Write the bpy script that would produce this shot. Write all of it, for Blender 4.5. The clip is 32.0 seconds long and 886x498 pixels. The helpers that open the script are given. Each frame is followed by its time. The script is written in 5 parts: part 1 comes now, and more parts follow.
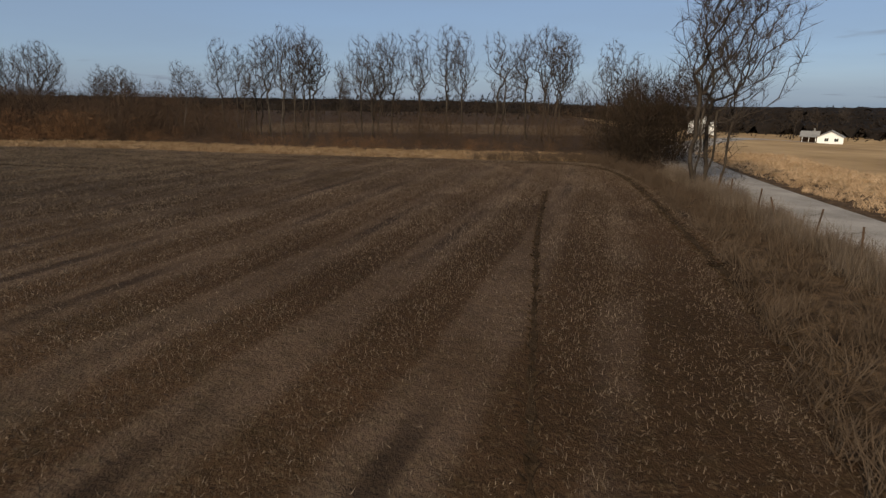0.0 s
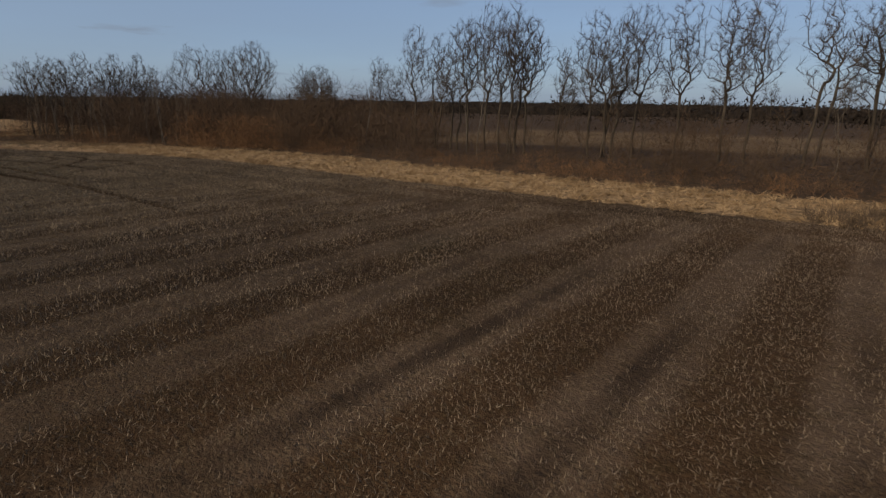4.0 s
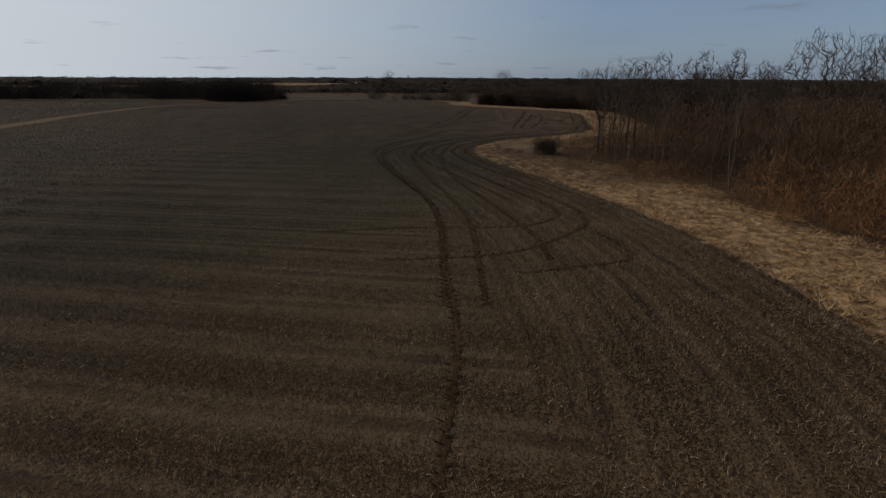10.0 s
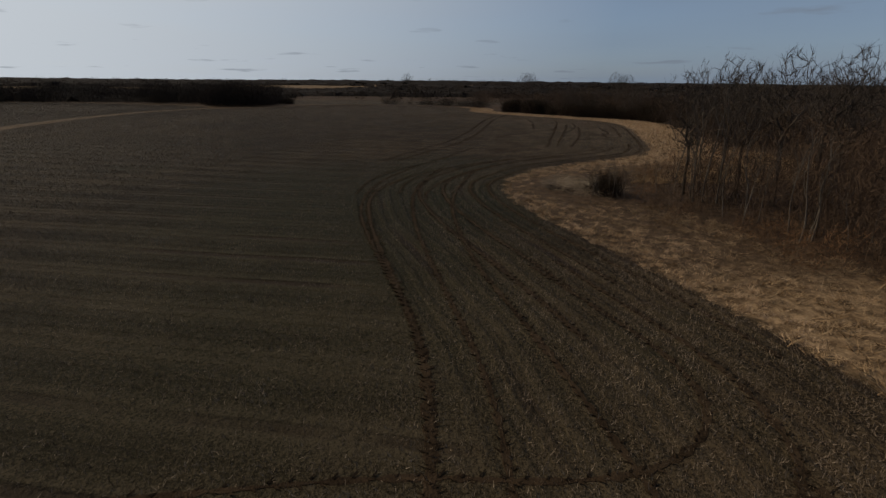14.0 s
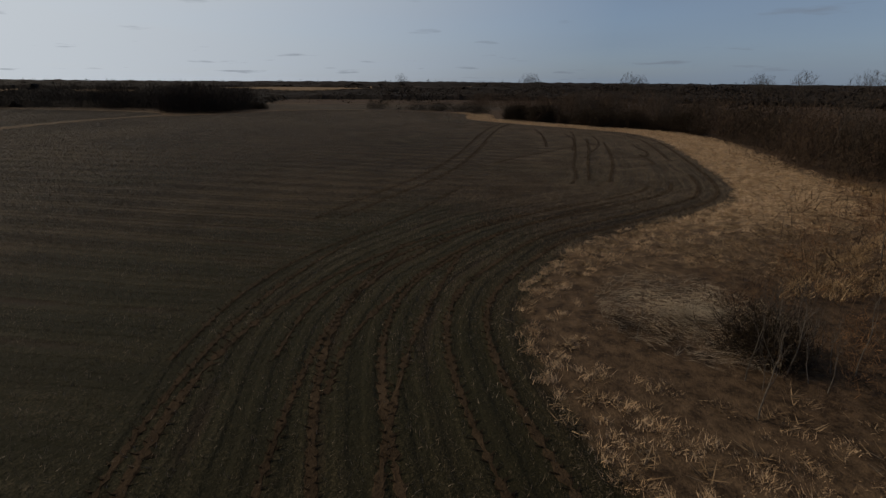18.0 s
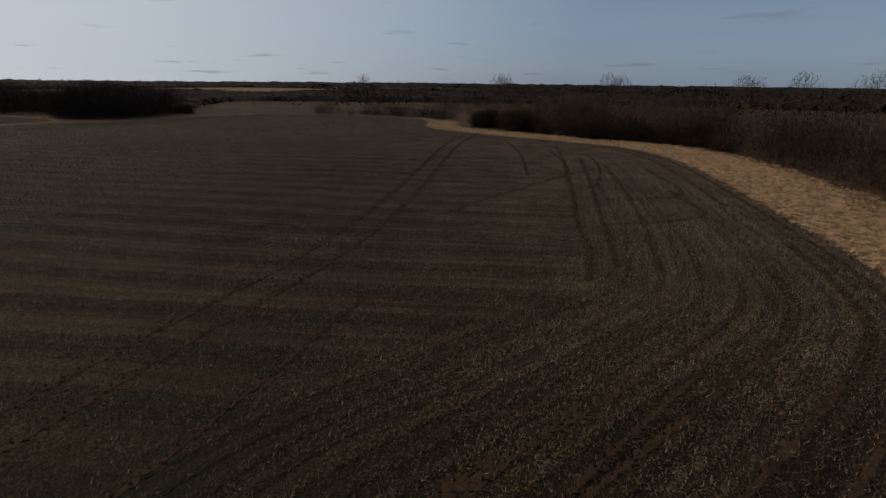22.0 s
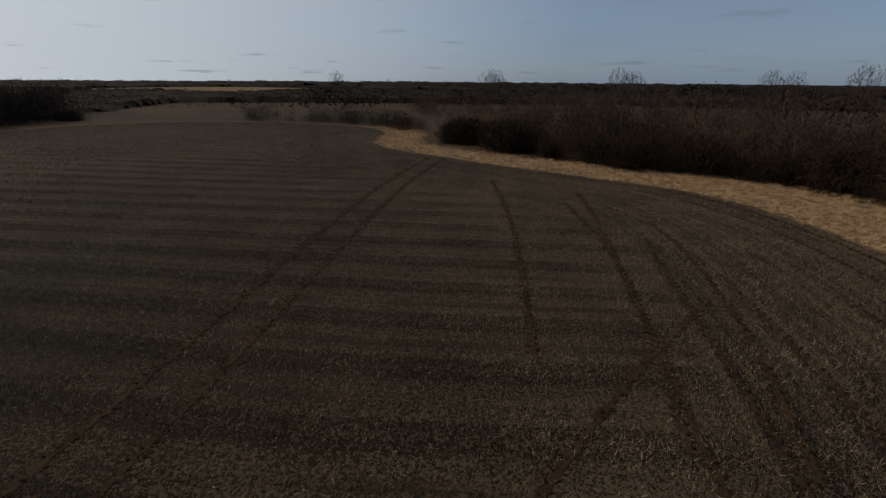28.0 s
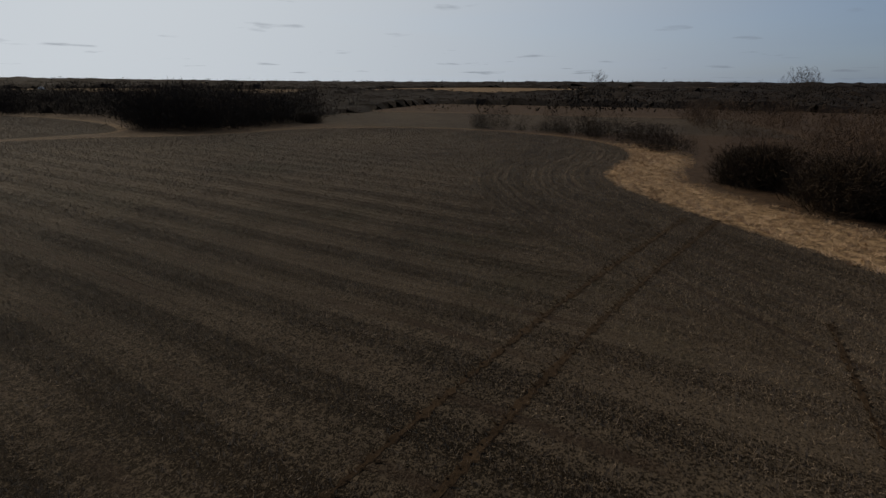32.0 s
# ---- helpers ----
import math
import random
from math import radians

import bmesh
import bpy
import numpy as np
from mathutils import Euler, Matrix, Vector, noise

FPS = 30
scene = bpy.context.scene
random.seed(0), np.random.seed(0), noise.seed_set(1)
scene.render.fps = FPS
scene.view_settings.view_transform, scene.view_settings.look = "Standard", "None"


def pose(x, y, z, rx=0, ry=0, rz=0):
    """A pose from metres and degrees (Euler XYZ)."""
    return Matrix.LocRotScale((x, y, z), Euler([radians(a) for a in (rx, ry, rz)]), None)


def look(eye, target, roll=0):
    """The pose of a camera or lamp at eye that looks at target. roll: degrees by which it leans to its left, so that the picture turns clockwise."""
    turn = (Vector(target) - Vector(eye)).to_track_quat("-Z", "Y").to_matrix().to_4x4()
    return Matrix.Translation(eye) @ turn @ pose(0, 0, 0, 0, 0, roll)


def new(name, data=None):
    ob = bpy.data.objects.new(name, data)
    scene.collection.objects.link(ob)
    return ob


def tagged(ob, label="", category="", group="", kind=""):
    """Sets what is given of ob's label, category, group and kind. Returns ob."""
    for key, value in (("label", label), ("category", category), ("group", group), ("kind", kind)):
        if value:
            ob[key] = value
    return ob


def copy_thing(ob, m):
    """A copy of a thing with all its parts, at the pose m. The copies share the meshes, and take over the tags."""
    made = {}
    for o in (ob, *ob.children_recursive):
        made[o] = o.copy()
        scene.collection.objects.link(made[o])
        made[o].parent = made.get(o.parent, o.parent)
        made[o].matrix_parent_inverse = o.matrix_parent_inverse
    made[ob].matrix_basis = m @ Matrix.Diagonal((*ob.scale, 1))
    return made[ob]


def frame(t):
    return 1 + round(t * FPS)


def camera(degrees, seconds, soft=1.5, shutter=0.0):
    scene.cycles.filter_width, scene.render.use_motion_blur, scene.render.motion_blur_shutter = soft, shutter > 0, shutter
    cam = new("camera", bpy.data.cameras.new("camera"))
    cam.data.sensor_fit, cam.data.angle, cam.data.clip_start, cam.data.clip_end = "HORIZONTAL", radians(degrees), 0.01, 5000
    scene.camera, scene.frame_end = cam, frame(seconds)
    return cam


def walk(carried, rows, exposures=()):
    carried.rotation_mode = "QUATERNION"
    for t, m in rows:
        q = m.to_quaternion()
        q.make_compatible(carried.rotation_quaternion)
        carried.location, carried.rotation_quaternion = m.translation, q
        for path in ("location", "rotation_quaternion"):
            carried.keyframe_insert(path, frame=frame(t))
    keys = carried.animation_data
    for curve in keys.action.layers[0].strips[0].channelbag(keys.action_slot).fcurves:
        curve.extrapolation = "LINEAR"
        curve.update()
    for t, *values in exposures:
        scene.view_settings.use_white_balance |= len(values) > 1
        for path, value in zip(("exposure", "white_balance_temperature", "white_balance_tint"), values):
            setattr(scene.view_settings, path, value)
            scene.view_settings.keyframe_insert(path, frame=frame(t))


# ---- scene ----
cam = camera(77.9, 32.0, soft=1.35, shutter=0.12)

# seconds, eye x y z, yaw to the left of +y, pitch, roll
PATH = [
    (0, -8.24, 0.71, 4.50, 0.44, -14.88, 0.59),
    (0.5, -7.98, 3.49, 4.48, 1.06, -14.83, 0.51),
    (1, -7.75, 6.18, 4.46, 2.13, -14.92, 0.58),
    (1.5, -7.63, 8.77, 4.46, 3.92, -14.90, 0.71),
    (2, -7.91, 11.24, 4.45, 7.18, -14.92, 0.61),
    (2.5, -8.47, 13.64, 4.44, 10.26, -14.86, 0.64),
    (3, -9.25, 16.01, 4.44, 14.23, -14.85, 0.71),
    (3.5, -10.19, 18.36, 4.45, 18.70, -14.77, 0.67),
    (5.5, -13.76, 26.75, 5.18, 38.23, -14.98, 0.72),
    (6, -14.81, 28.51, 5.40, 42.96, -14.97, 0.56),
    (6.5, -15.96, 30.17, 5.64, 47.77, -15.01, 0.35),
    (7, -17.31, 31.66, 5.90, 52.31, -15.01, 0.34),
    (7.5, -18.70, 32.97, 6.18, 57.12, -15.01, 0.41),
    (8, -20.18, 34.13, 6.49, 62.25, -15.11, 0.43),
    (8.5, -21.79, 35.16, 6.80, 67.82, -15.13, 0.46),
    (9, -23.52, 36.05, 7.10, 72.84, -15.39, 0.46),
    (9.5, -25.41, 36.85, 7.35, 77.65, -16.40, 0.36),
    (10, -27.38, 37.54, 7.55, 81.30, -17.18, 0.32),
    (10.5, -29.45, 38.06, 7.68, 82.02, -17.15, 0.27),
    (11, -31.58, 38.47, 7.78, 82.40, -17.10, 0.36),
    (11.5, -33.80, 38.86, 7.84, 82.75, -16.99, 0.53),
    (12, -36.09, 39.25, 7.86, 82.88, -16.93, 0.61),
    (12.5, -38.42, 39.63, 7.86, 83.05, -16.95, 0.67),
    (13, -40.85, 40.00, 7.84, 83.14, -16.96, 0.67),
    (13.5, -43.39, 40.39, 7.82, 83.32, -16.94, 0.65),
    (14, -46.02, 40.82, 7.81, 83.39, -16.91, 0.61),
    (14.5, -48.72, 41.30, 7.80, 83.61, -16.81, 0.58),
    (16.5, -60.69, 43.85, 8.04, 84.41, -16.80, 0.57),
    (17, -63.75, 44.39, 8.07, 83.29, -16.83, 0.53),
    (17.5, -66.80, 44.92, 8.09, 83.31, -16.83, 0.50),
    (18, -69.85, 45.49, 8.11, 83.36, -16.81, 0.50),
    (18.5, -72.86, 46.13, 8.12, 83.43, -16.79, 0.57),
    (19, -75.87, 46.84, 8.12, 81.38, -16.78, 0.63),
    (19.5, -78.91, 47.60, 8.12, 81.23, -16.74, 0.59),
    (20, -81.92, 48.43, 8.10, 81.19, -16.74, 0.58),
    (20.5, -84.91, 49.31, 8.07, 81.14, -16.75, 0.64),
    (21, -87.89, 50.17, 8.04, 80.79, -16.74, 0.68),
    (21.5, -90.86, 51.03, 8.01, 80.60, -16.70, 0.66),
    (22, -93.80, 51.92, 7.98, 80.55, -16.67, 0.67),
    (22.5, -96.77, 52.83, 7.97, 80.51, -16.66, 0.70),
    (23, -99.76, 53.78, 7.97, 80.52, -16.68, 0.73),
    (23.5, -102.81, 54.75, 7.99, 80.52, -16.72, 0.74),
    (24, -105.90, 55.75, 8.03, 80.10, -16.74, 0.77),
    (24.5, -108.99, 56.73, 8.08, 80.04, -16.78, 0.74),
    (25, -112.03, 57.70, 8.14, 80.04, -16.87, 0.80),
    (25.5, -115.05, 58.64, 8.18, 80.06, -16.89, 0.80),
    (27.5, -125.99, 61.85, 7.68, 79.95, -16.75, 0.47),
    (28, -128.80, 62.74, 7.70, 79.95, -16.78, 0.49),
    (28.5, -131.63, 63.60, 7.72, 82.14, -16.81, 0.47),
    (29, -134.45, 64.45, 7.74, 85.75, -16.83, 0.40),
    (29.5, -137.27, 65.27, 7.77, 89.53, -16.86, 0.39),
    (30, -140.14, 65.95, 7.82, 92.38, -16.87, 0.42),
    (30.5, -143.06, 66.44, 7.88, 96.83, -16.87, 0.49),
    (31, -146.03, 66.70, 7.93, 100.70, -16.89, 0.48),
    (31.5, -149.02, 66.74, 7.96, 104.05, -16.90, 0.49),
    (32, -152.01, 66.63, 7.96, 106.57, -16.93, 0.41),
]


def eye_pose(x, y, z, yaw, pitch, roll):
    a, p = radians(yaw), radians(pitch)
    way = Vector((-math.sin(a) * math.cos(p), math.cos(a) * math.cos(p), math.sin(p)))
    eye = Vector((x, y, z))
    return look(eye, eye + way, roll)


walk(cam, [(t, eye_pose(*r)) for t, *r in PATH],
     exposures=[(0.0, 0.0), (3.5, 0.0), (6.0, -0.08), (9.5, -0.33), (13.0, -0.45), (32.0, -0.45)])

# ---- light ----
SUN_YAW, SUN_UP = 150.0, 38.0
world = bpy.data.worlds.new("sky")
scene.world = world
world.use_nodes = True


def sky_nodes():
    nt = world.node_tree
    nt.nodes.clear()
    N, L = nt.nodes.new, nt.links.new
    out, bg = N("ShaderNodeOutputWorld"), N("ShaderNodeBackground")
    sky = N("ShaderNodeTexSky")
    sky.sky_type = "NISHITA"
    sky.sun_disc = False
    sky.sun_elevation = radians(SUN_UP)
    # the sky's turn is measured clockwise from +y
    sky.sun_rotation = radians(-SUN_YAW)
    sky.air_density, sky.dust_density, sky.ozone_density = 1.0, 1.1, 3.5
    co, sep = N("ShaderNodeTexCoord"), N("ShaderNodeSeparateXYZ")
    L(co.outputs["Generated"], sep.inputs[0])
    up = N("ShaderNodeMath")
    up.operation = "ADD"
    up.inputs[1].default_value = 0.06
    L(sep.outputs["Z"], up.inputs[0])
    mx = N("ShaderNodeMath")
    mx.operation = "MAXIMUM"
    mx.inputs[1].default_value = 0.03
    L(up.outputs[0], mx.inputs[0])
    flat = N("ShaderNodeCombineXYZ")
    for k in "XY":
        d = N("ShaderNodeMath")
        d.operation = "DIVIDE"
        L(sep.outputs[k], d.inputs[0])
        L(mx.outputs[0], d.inputs[1])
        L(d.outputs[0], flat.inputs[k])
    # thin high veil, and a few small flat clouds
    veil = N("ShaderNodeTexNoise")
    veil.inputs["Scale"].default_value, veil.inputs["Detail"].default_value = 0.22, 5
    L(flat.outputs[0], veil.inputs["Vector"])
    vr = N("ShaderNodeMapRange")
    vr.inputs[1].default_value, vr.inputs[2].default_value, vr.inputs[3].default_value, vr.inputs[4].default_value = 0.28, 0.72, 0.52, 0.8
    L(veil.outputs["Fac"], vr.inputs[0])
    puff = N("ShaderNodeTexNoise")
    puff.inputs["Scale"].default_value, puff.inputs["Detail"].default_value, puff.inputs["Roughness"].default_value = 0.9, 4, 0.5
    L(flat.outputs[0], puff.inputs["Vector"])
    pr = N("ShaderNodeMapRange")
    pr.inputs[1].default_value, pr.inputs[2].default_value, pr.inputs[3].default_value, pr.inputs[4].default_value = 0.63, 0.72, 0.0, 0.5
    L(puff.outputs["Fac"], pr.inputs[0])
    # the veil is whiter and thicker towards the sun
    side = N("ShaderNodeVectorMath")
    side.operation = "DOT_PRODUCT"
    side.inputs[1].default_value = (-math.sin(radians(SUN_YAW)), math.cos(radians(SUN_YAW)), 0.3)
    L(co.outputs["Generated"], side.inputs[0])
    near = N("ShaderNodeMapRange")
    near.inputs[1].default_value, near.inputs[2].default_value = 0.15, 1.0
    L(side.outputs["Value"], near.inputs[0])
    glow = N("ShaderNodeMix")
    glow.data_type = "RGBA"
    glow.inputs["A"].default_value, glow.inputs["B"].default_value = (2.2, 2.85, 3.8, 1), (7.0, 7.5, 8.0, 1)
    L(near.outputs[0], glow.inputs["Factor"])
    thick = N("ShaderNodeMath")
    thick.operation = "MULTIPLY_ADD"
    thick.inputs[1].default_value = 0.5
    L(near.outputs[0], thick.inputs[0])
    L(vr.outputs[0], thick.inputs[2])
    m1, m2 = N("ShaderNodeMix"), N("ShaderNodeMix")
    for m, col in ((m1, (2.5, 2.95, 3.75, 1)), (m2, (1.8, 2.05, 2.5, 1))):
        m.data_type = "RGBA"
        m.inputs["B"].default_value = col
    cool = N("ShaderNodeMix")
    cool.data_type, cool.blend_type = "RGBA", "MULTIPLY"
    cool.inputs["Factor"].default_value = 1.0
    # low haze is whiter than the clear sky above it
    low = N("ShaderNodeMapRange")
    low.inputs[1].default_value, low.inputs[2].default_value = 0.0, 0.22
    L(sep.outputs["Z"], low.inputs[0])
    tint = N("ShaderNodeMix")
    tint.data_type = "RGBA"
    tint.inputs["A"].default_value, tint.inputs["B"].default_value = (0.92, 0.99, 1.19, 1), (0.95, 1.0, 1.13, 1)
    L(low.outputs[0], tint.inputs["Factor"])
    L(tint.outputs["Result"], cool.inputs["B"])
    L(sky.outputs[0], cool.inputs["A"])
    L(cool.outputs["Result"], m1.inputs["A"])
    L(glow.outputs["Result"], m1.inputs["B"])
    L(thick.outputs[0], m1.inputs["Factor"])
    L(m1.outputs["Result"], m2.inputs["A"])
    L(pr.outputs[0], m2.inputs["Factor"])
    L(m2.outputs["Result"], bg.inputs["Color"])
    bg.inputs["Strength"].default_value = 0.112
    L(bg.outputs[0], out.inputs[0])


sky_nodes()
sun = new("sun", bpy.data.lights.new("sun", "SUN"))
sun.data.energy, sun.data.angle, sun.data.color = 4.1, radians(0.6), (1.0, 0.83, 0.60)
sun.matrix_world = look((0, 0, 80), Vector((0, 0, 80)) - Vector((
    -math.sin(radians(SUN_YAW)) * math.cos(radians(SUN_UP)),
    math.cos(radians(SUN_YAW)) * math.cos(radians(SUN_UP)), math.sin(radians(SUN_UP)))))


# ---- materials ----
class Nodes:
    """Short hand for one node material."""

    def __init__(self, name):
        self.mat = bpy.data.materials.new(name)
        self.mat.use_nodes = True
        self.t = self.mat.node_tree
        self.bsdf = self.t.nodes["Principled BSDF"]
        self.pos = self.n("ShaderNodeNewGeometry").outputs["Position"]

    def n(self, kind):
        return self.t.nodes.new(kind)

    def link(self, a, b):
        self.t.links.new(a, b)

    def value(self, a, socket):
        if isinstance(a, (int, float)):
            socket.default_value = a
        else:
            self.link(a, socket)

    def math(self, op, a, b=0.0, c=None):
        m = self.n("ShaderNodeMath")
        m.operation = op
        self.value(a, m.inputs[0])
        self.value(b, m.inputs[1])
        if c is not None:
            self.value(c, m.inputs[2])
        return m.outputs[0]

    def noise(self, scale, detail=3.0, rough=0.55, vec=None, distort=0.0):
        m = self.n("ShaderNodeTexNoise")
        m.inputs["Scale"].default_value, m.inputs["Detail"].default_value = scale, detail
        m.inputs["Roughness"].default_value, m.inputs["Distortion"].default_value = rough, distort
        self.link(vec or self.pos, m.inputs["Vector"])
        return m.outputs["Fac"]

    def span(self, a, lo, hi, to_lo=0.0, to_hi=1.0, smooth=False):
        m = self.n("ShaderNodeMapRange")
        if smooth:
            m.interpolation_type = "SMOOTHSTEP"
        for k, v in enumerate((lo, hi, to_lo, to_hi)):
            m.inputs[k + 1].default_value = v
        self.value(a, m.inputs[0])
        return m.outputs[0]

    def mix(self, f, a, b):
        m = self.n("ShaderNodeMix")
        m.data_type = "RGBA"
        self.value(f, m.inputs["Factor"])
        for v, s in ((a, m.inputs["A"]), (b, m.inputs["B"])):
            if isinstance(v, tuple):
                s.default_value = (*v, 1)
            else:
                self.link(v, s)
        return m.outputs["Result"]

    def attr(self, name):
        m = self.n("ShaderNodeAttribute")
        m.attribute_name = name
        return m.outputs["Fac"]

    def island(self):
        return self.n("ShaderNodeNewGeometry").outputs["Random Per Island"]

    def each(self):
        return self.n("ShaderNodeObjectInfo").outputs["Random"]

    def finish(self, colour, rough=0.85, height=None, strength=0.5, distance=0.05, metal=0.0, spec=0.2):
        if isinstance(colour, tuple):
            self.bsdf.inputs["Base Color"].default_value = (*colour, 1)
        else:
            self.link(colour, self.bsdf.inputs["Base Color"])
        self.value(rough, self.bsdf.inputs["Roughness"])
        self.bsdf.inputs["Metallic"].default_value = metal
        self.bsdf.inputs["Specular IOR Level"].default_value = spec
        if height is not None:
            b = self.n("ShaderNodeBump")
            b.inputs["Strength"].default_value, b.inputs["Distance"].default_value = strength, distance
            self.link(height, b.inputs["Height"])
            self.link(b.outputs[0], self.bsdf.inputs["Normal"])
        return self.mat


def two_tone(name, a, b, scale, fine, rough=0.85, bump=0.4, dist=0.02, per="", c=None, metal=0.0, spec=0.04):
    """A surface with broad stains, fine grain and, if asked for, a tone of its own for each piece."""
    s = Nodes(name)
    broad, grain = s.noise(scale, 4), s.noise(fine, 4, 0.65)
    f = s.math("ADD", s.math("MULTIPLY", broad, 0.6), s.math("MULTIPLY", grain, 0.4))
    f = s.span(f, 0.35, 0.65)
    col = s.mix(f, a, b)
    if per:
        own = s.island() if per == "island" else s.each()
        col = s.mix(s.span(own, 0, 1, 0.0, 0.7), col, c or b)
    return s.finish(col, rough, grain, bump, dist, metal, spec)


STRIPE = radians(-16.5)


def ground_material():
    s = Nodes("farm_ground")
    xyz = s.n("ShaderNodeSeparateXYZ")
    s.link(s.pos, xyz.inputs[0])
    x, y = xyz.outputs["X"], xyz.outputs["Y"]
    edge = s.attr("edge")
    wob = s.noise(0.16, 2)
    wob2 = s.noise(0.018, 2)
    # across the rows of the open field, and across the passes round its rim
    u = s.math("ADD", s.math("MULTIPLY", x, math.cos(STRIPE)), s.math("MULTIPLY", y, math.sin(STRIPE)))
    u = s.math("ADD", u, s.math("MULTIPLY", wob, 0.5))
    u = s.math("ADD", u, s.math("MULTIPLY", wob2, 4.0))
    e = s.math("ADD", edge, s.math("MULTIPLY", wob, 0.7))
    turnrow = s.math("ADD", edge, s.span(x, -42.0, -22.0, 0.0, 9.0))
    rim = s.span(s.math("ADD", turnrow, s.math("MULTIPLY", wob2, 5.0)), 14.0, 15.2)

    def wave(v, period, lo, hi):
        w = s.math("SINE", s.math("MULTIPLY", v, 2 * math.pi / period))
        return s.span(w, lo, hi, smooth=True)

    def both(period, lo, hi):
        a, b = wave(e, period, lo, hi), wave(u, period, lo, hi)
        return s.math("ADD", s.math("MULTIPLY", a, s.math("SUBTRACT", 1.0, rim)), s.math("MULTIPLY", b, rim))

    band = s.math("ADD", s.math("MULTIPLY", both(3.05, -0.8, 0.55), s.span(rim, 0.0, 1.0, 0.45, 0.75)), s.math("MULTIPLY", s.span(s.noise(0.3, 3), 0.35, 0.65), 0.25))
    row = both(0.76, -0.5, 0.9)
    track = s.math("MULTIPLY", both(3.05, 0.80, 0.99), s.span(s.noise(0.12, 2), 0.45, 0.62))
    clod, crumb = s.noise(3.0, 5, 0.7), s.noise(14.0, 4, 0.7)
    stain = s.noise(0.045, 4, 0.6)
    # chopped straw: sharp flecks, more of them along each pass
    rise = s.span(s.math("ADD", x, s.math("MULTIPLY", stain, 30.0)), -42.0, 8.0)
    much = s.math("ADD", s.math("MULTIPLY", band, s.span(rise, 0.0, 1.0, 0.064, 0.04)), s.math("MULTIPLY", row, 0.02))
    # more of it on the headland before the long strip
    west = s.math("MULTIPLY", s.span(x, -182.0, -170.0), s.span(x, -116.0, -100.0, 1.0, 0.0))
    east = s.math("MULTIPLY", s.span(x, -78.0, -64.0), s.span(x, -34.0, -24.0, 1.0, 0.0))
    head = s.math("MULTIPLY", s.math("MAXIMUM", west, east), s.span(edge, 8.0, 30.0, 1.0, 0.0))
    much = s.math("ADD", much, s.math("MULTIPLY", head, 0.085))
    # and on the far crest of the field
    much = s.math("ADD", much, s.span(x, -200.0, -150.0, 0.06, 0.0))
    much = s.math("ADD", much, s.math("MULTIPLY", s.math("SUBTRACT", stain, 0.5), 0.12))
    f1 = s.span(s.math("ADD", s.noise(9.0, 3, 0.7), much), 0.60, 0.68)
    f2 = s.span(s.math("ADD", s.noise(19.0, 2, 0.6), much), 0.61, 0.685)
    straw = s.math("MAXIMUM", s.math("MULTIPLY", f1, 0.8), s.math("MULTIPLY", f2, 0.85))
    straw = s.math("ADD", s.math("MULTIPLY", straw, 0.48), s.math("MULTIPLY", band, 0.02))
    tone = s.noise(0.021, 3, 0.5)
    # paler soil towards the road, much darker soil west of it
    dark_soil = s.mix(s.span(stain, 0.38, 0.62), (0.0070, 0.0047, 0.0023), (0.0130, 0.0085, 0.0042))
    pale_soil = s.mix(s.span(stain, 0.38, 0.62), (0.028, 0.0156, 0.0077), (0.055, 0.0308, 0.0160))
    # bare grey passes on the paler soil
    worn = s.math("MULTIPLY", s.span(s.math("ADD", band, s.math("MULTIPLY", s.noise(0.22, 4, 0.65), 1.2)), 1.05, 1.6), 0.28)
    pale_soil = s.mix(worn, pale_soil, (0.150, 0.108, 0.082))
    pale_soil = s.mix(s.span(s.noise(2.2, 4, 0.7), 0.5, 0.72, 0.0, 0.6), pale_soil, (0.022, 0.0145, 0.006))
    soil = s.mix(rise, dark_soil, pale_soil)
    pale = s.mix(s.span(tone, 0.42, 0.6), (0.120, 0.083, 0.046), (0.130, 0.100, 0.063))
    pale = s.mix(s.span(x, -175.0, -110.0, 1.0, 0.0), pale, (0.128, 0.099, 0.070))
    soil = s.mix(straw, soil, pale)
    # winter weeds: a broad green flush in the low part of the field, and small patches
    cx, cy = s.math("ADD", x, 74.0), s.math("SUBTRACT", y, 37.0)
    low = s.math("ADD", s.math("MULTIPLY", s.math("MULTIPLY", cx, cx), 1 / 1300.0), s.math("MULTIPLY", s.math("MULTIPLY", cy, cy), 1 / 170.0))
    low = s.math("MULTIPLY", s.span(s.math("ADD", low, s.math("MULTIPLY", stain, 1.2)), 0.7, 1.8, 1.0, 0.0), 0.5)
    dx, dy = s.math("ADD", x, 91.0), s.math("SUBTRACT", y, 46.0)
    low2 = s.math("ADD", s.math("MULTIPLY", s.math("MULTIPLY", dx, dx), 1 / 420.0), s.math("MULTIPLY", s.math("MULTIPLY", dy, dy), 1 / 95.0))
    low2 = s.math("MULTIPLY", s.span(s.math("ADD", low2, s.math("MULTIPLY", stain, 1.2)), 0.7, 1.8, 1.0, 0.0), 0.55)
    low = s.math("MAXIMUM", low, low2)
    patch = s.math("MULTIPLY", s.span(s.noise(0.07, 5, 0.65), 0.56, 0.70), 0.4)
    soil = s.mix(s.math("MAXIMUM", low, patch), soil, (0.0150, 0.0150, 0.0066))
    soil = s.mix(s.math("MULTIPLY", track, 0.75), soil, (0.020, 0.0125, 0.008))
    # dry grass, leaf litter and far meadows outside the field
    g1, g2 = s.noise(1.6, 4, 0.65), s.noise(9.0, 3, 0.7)
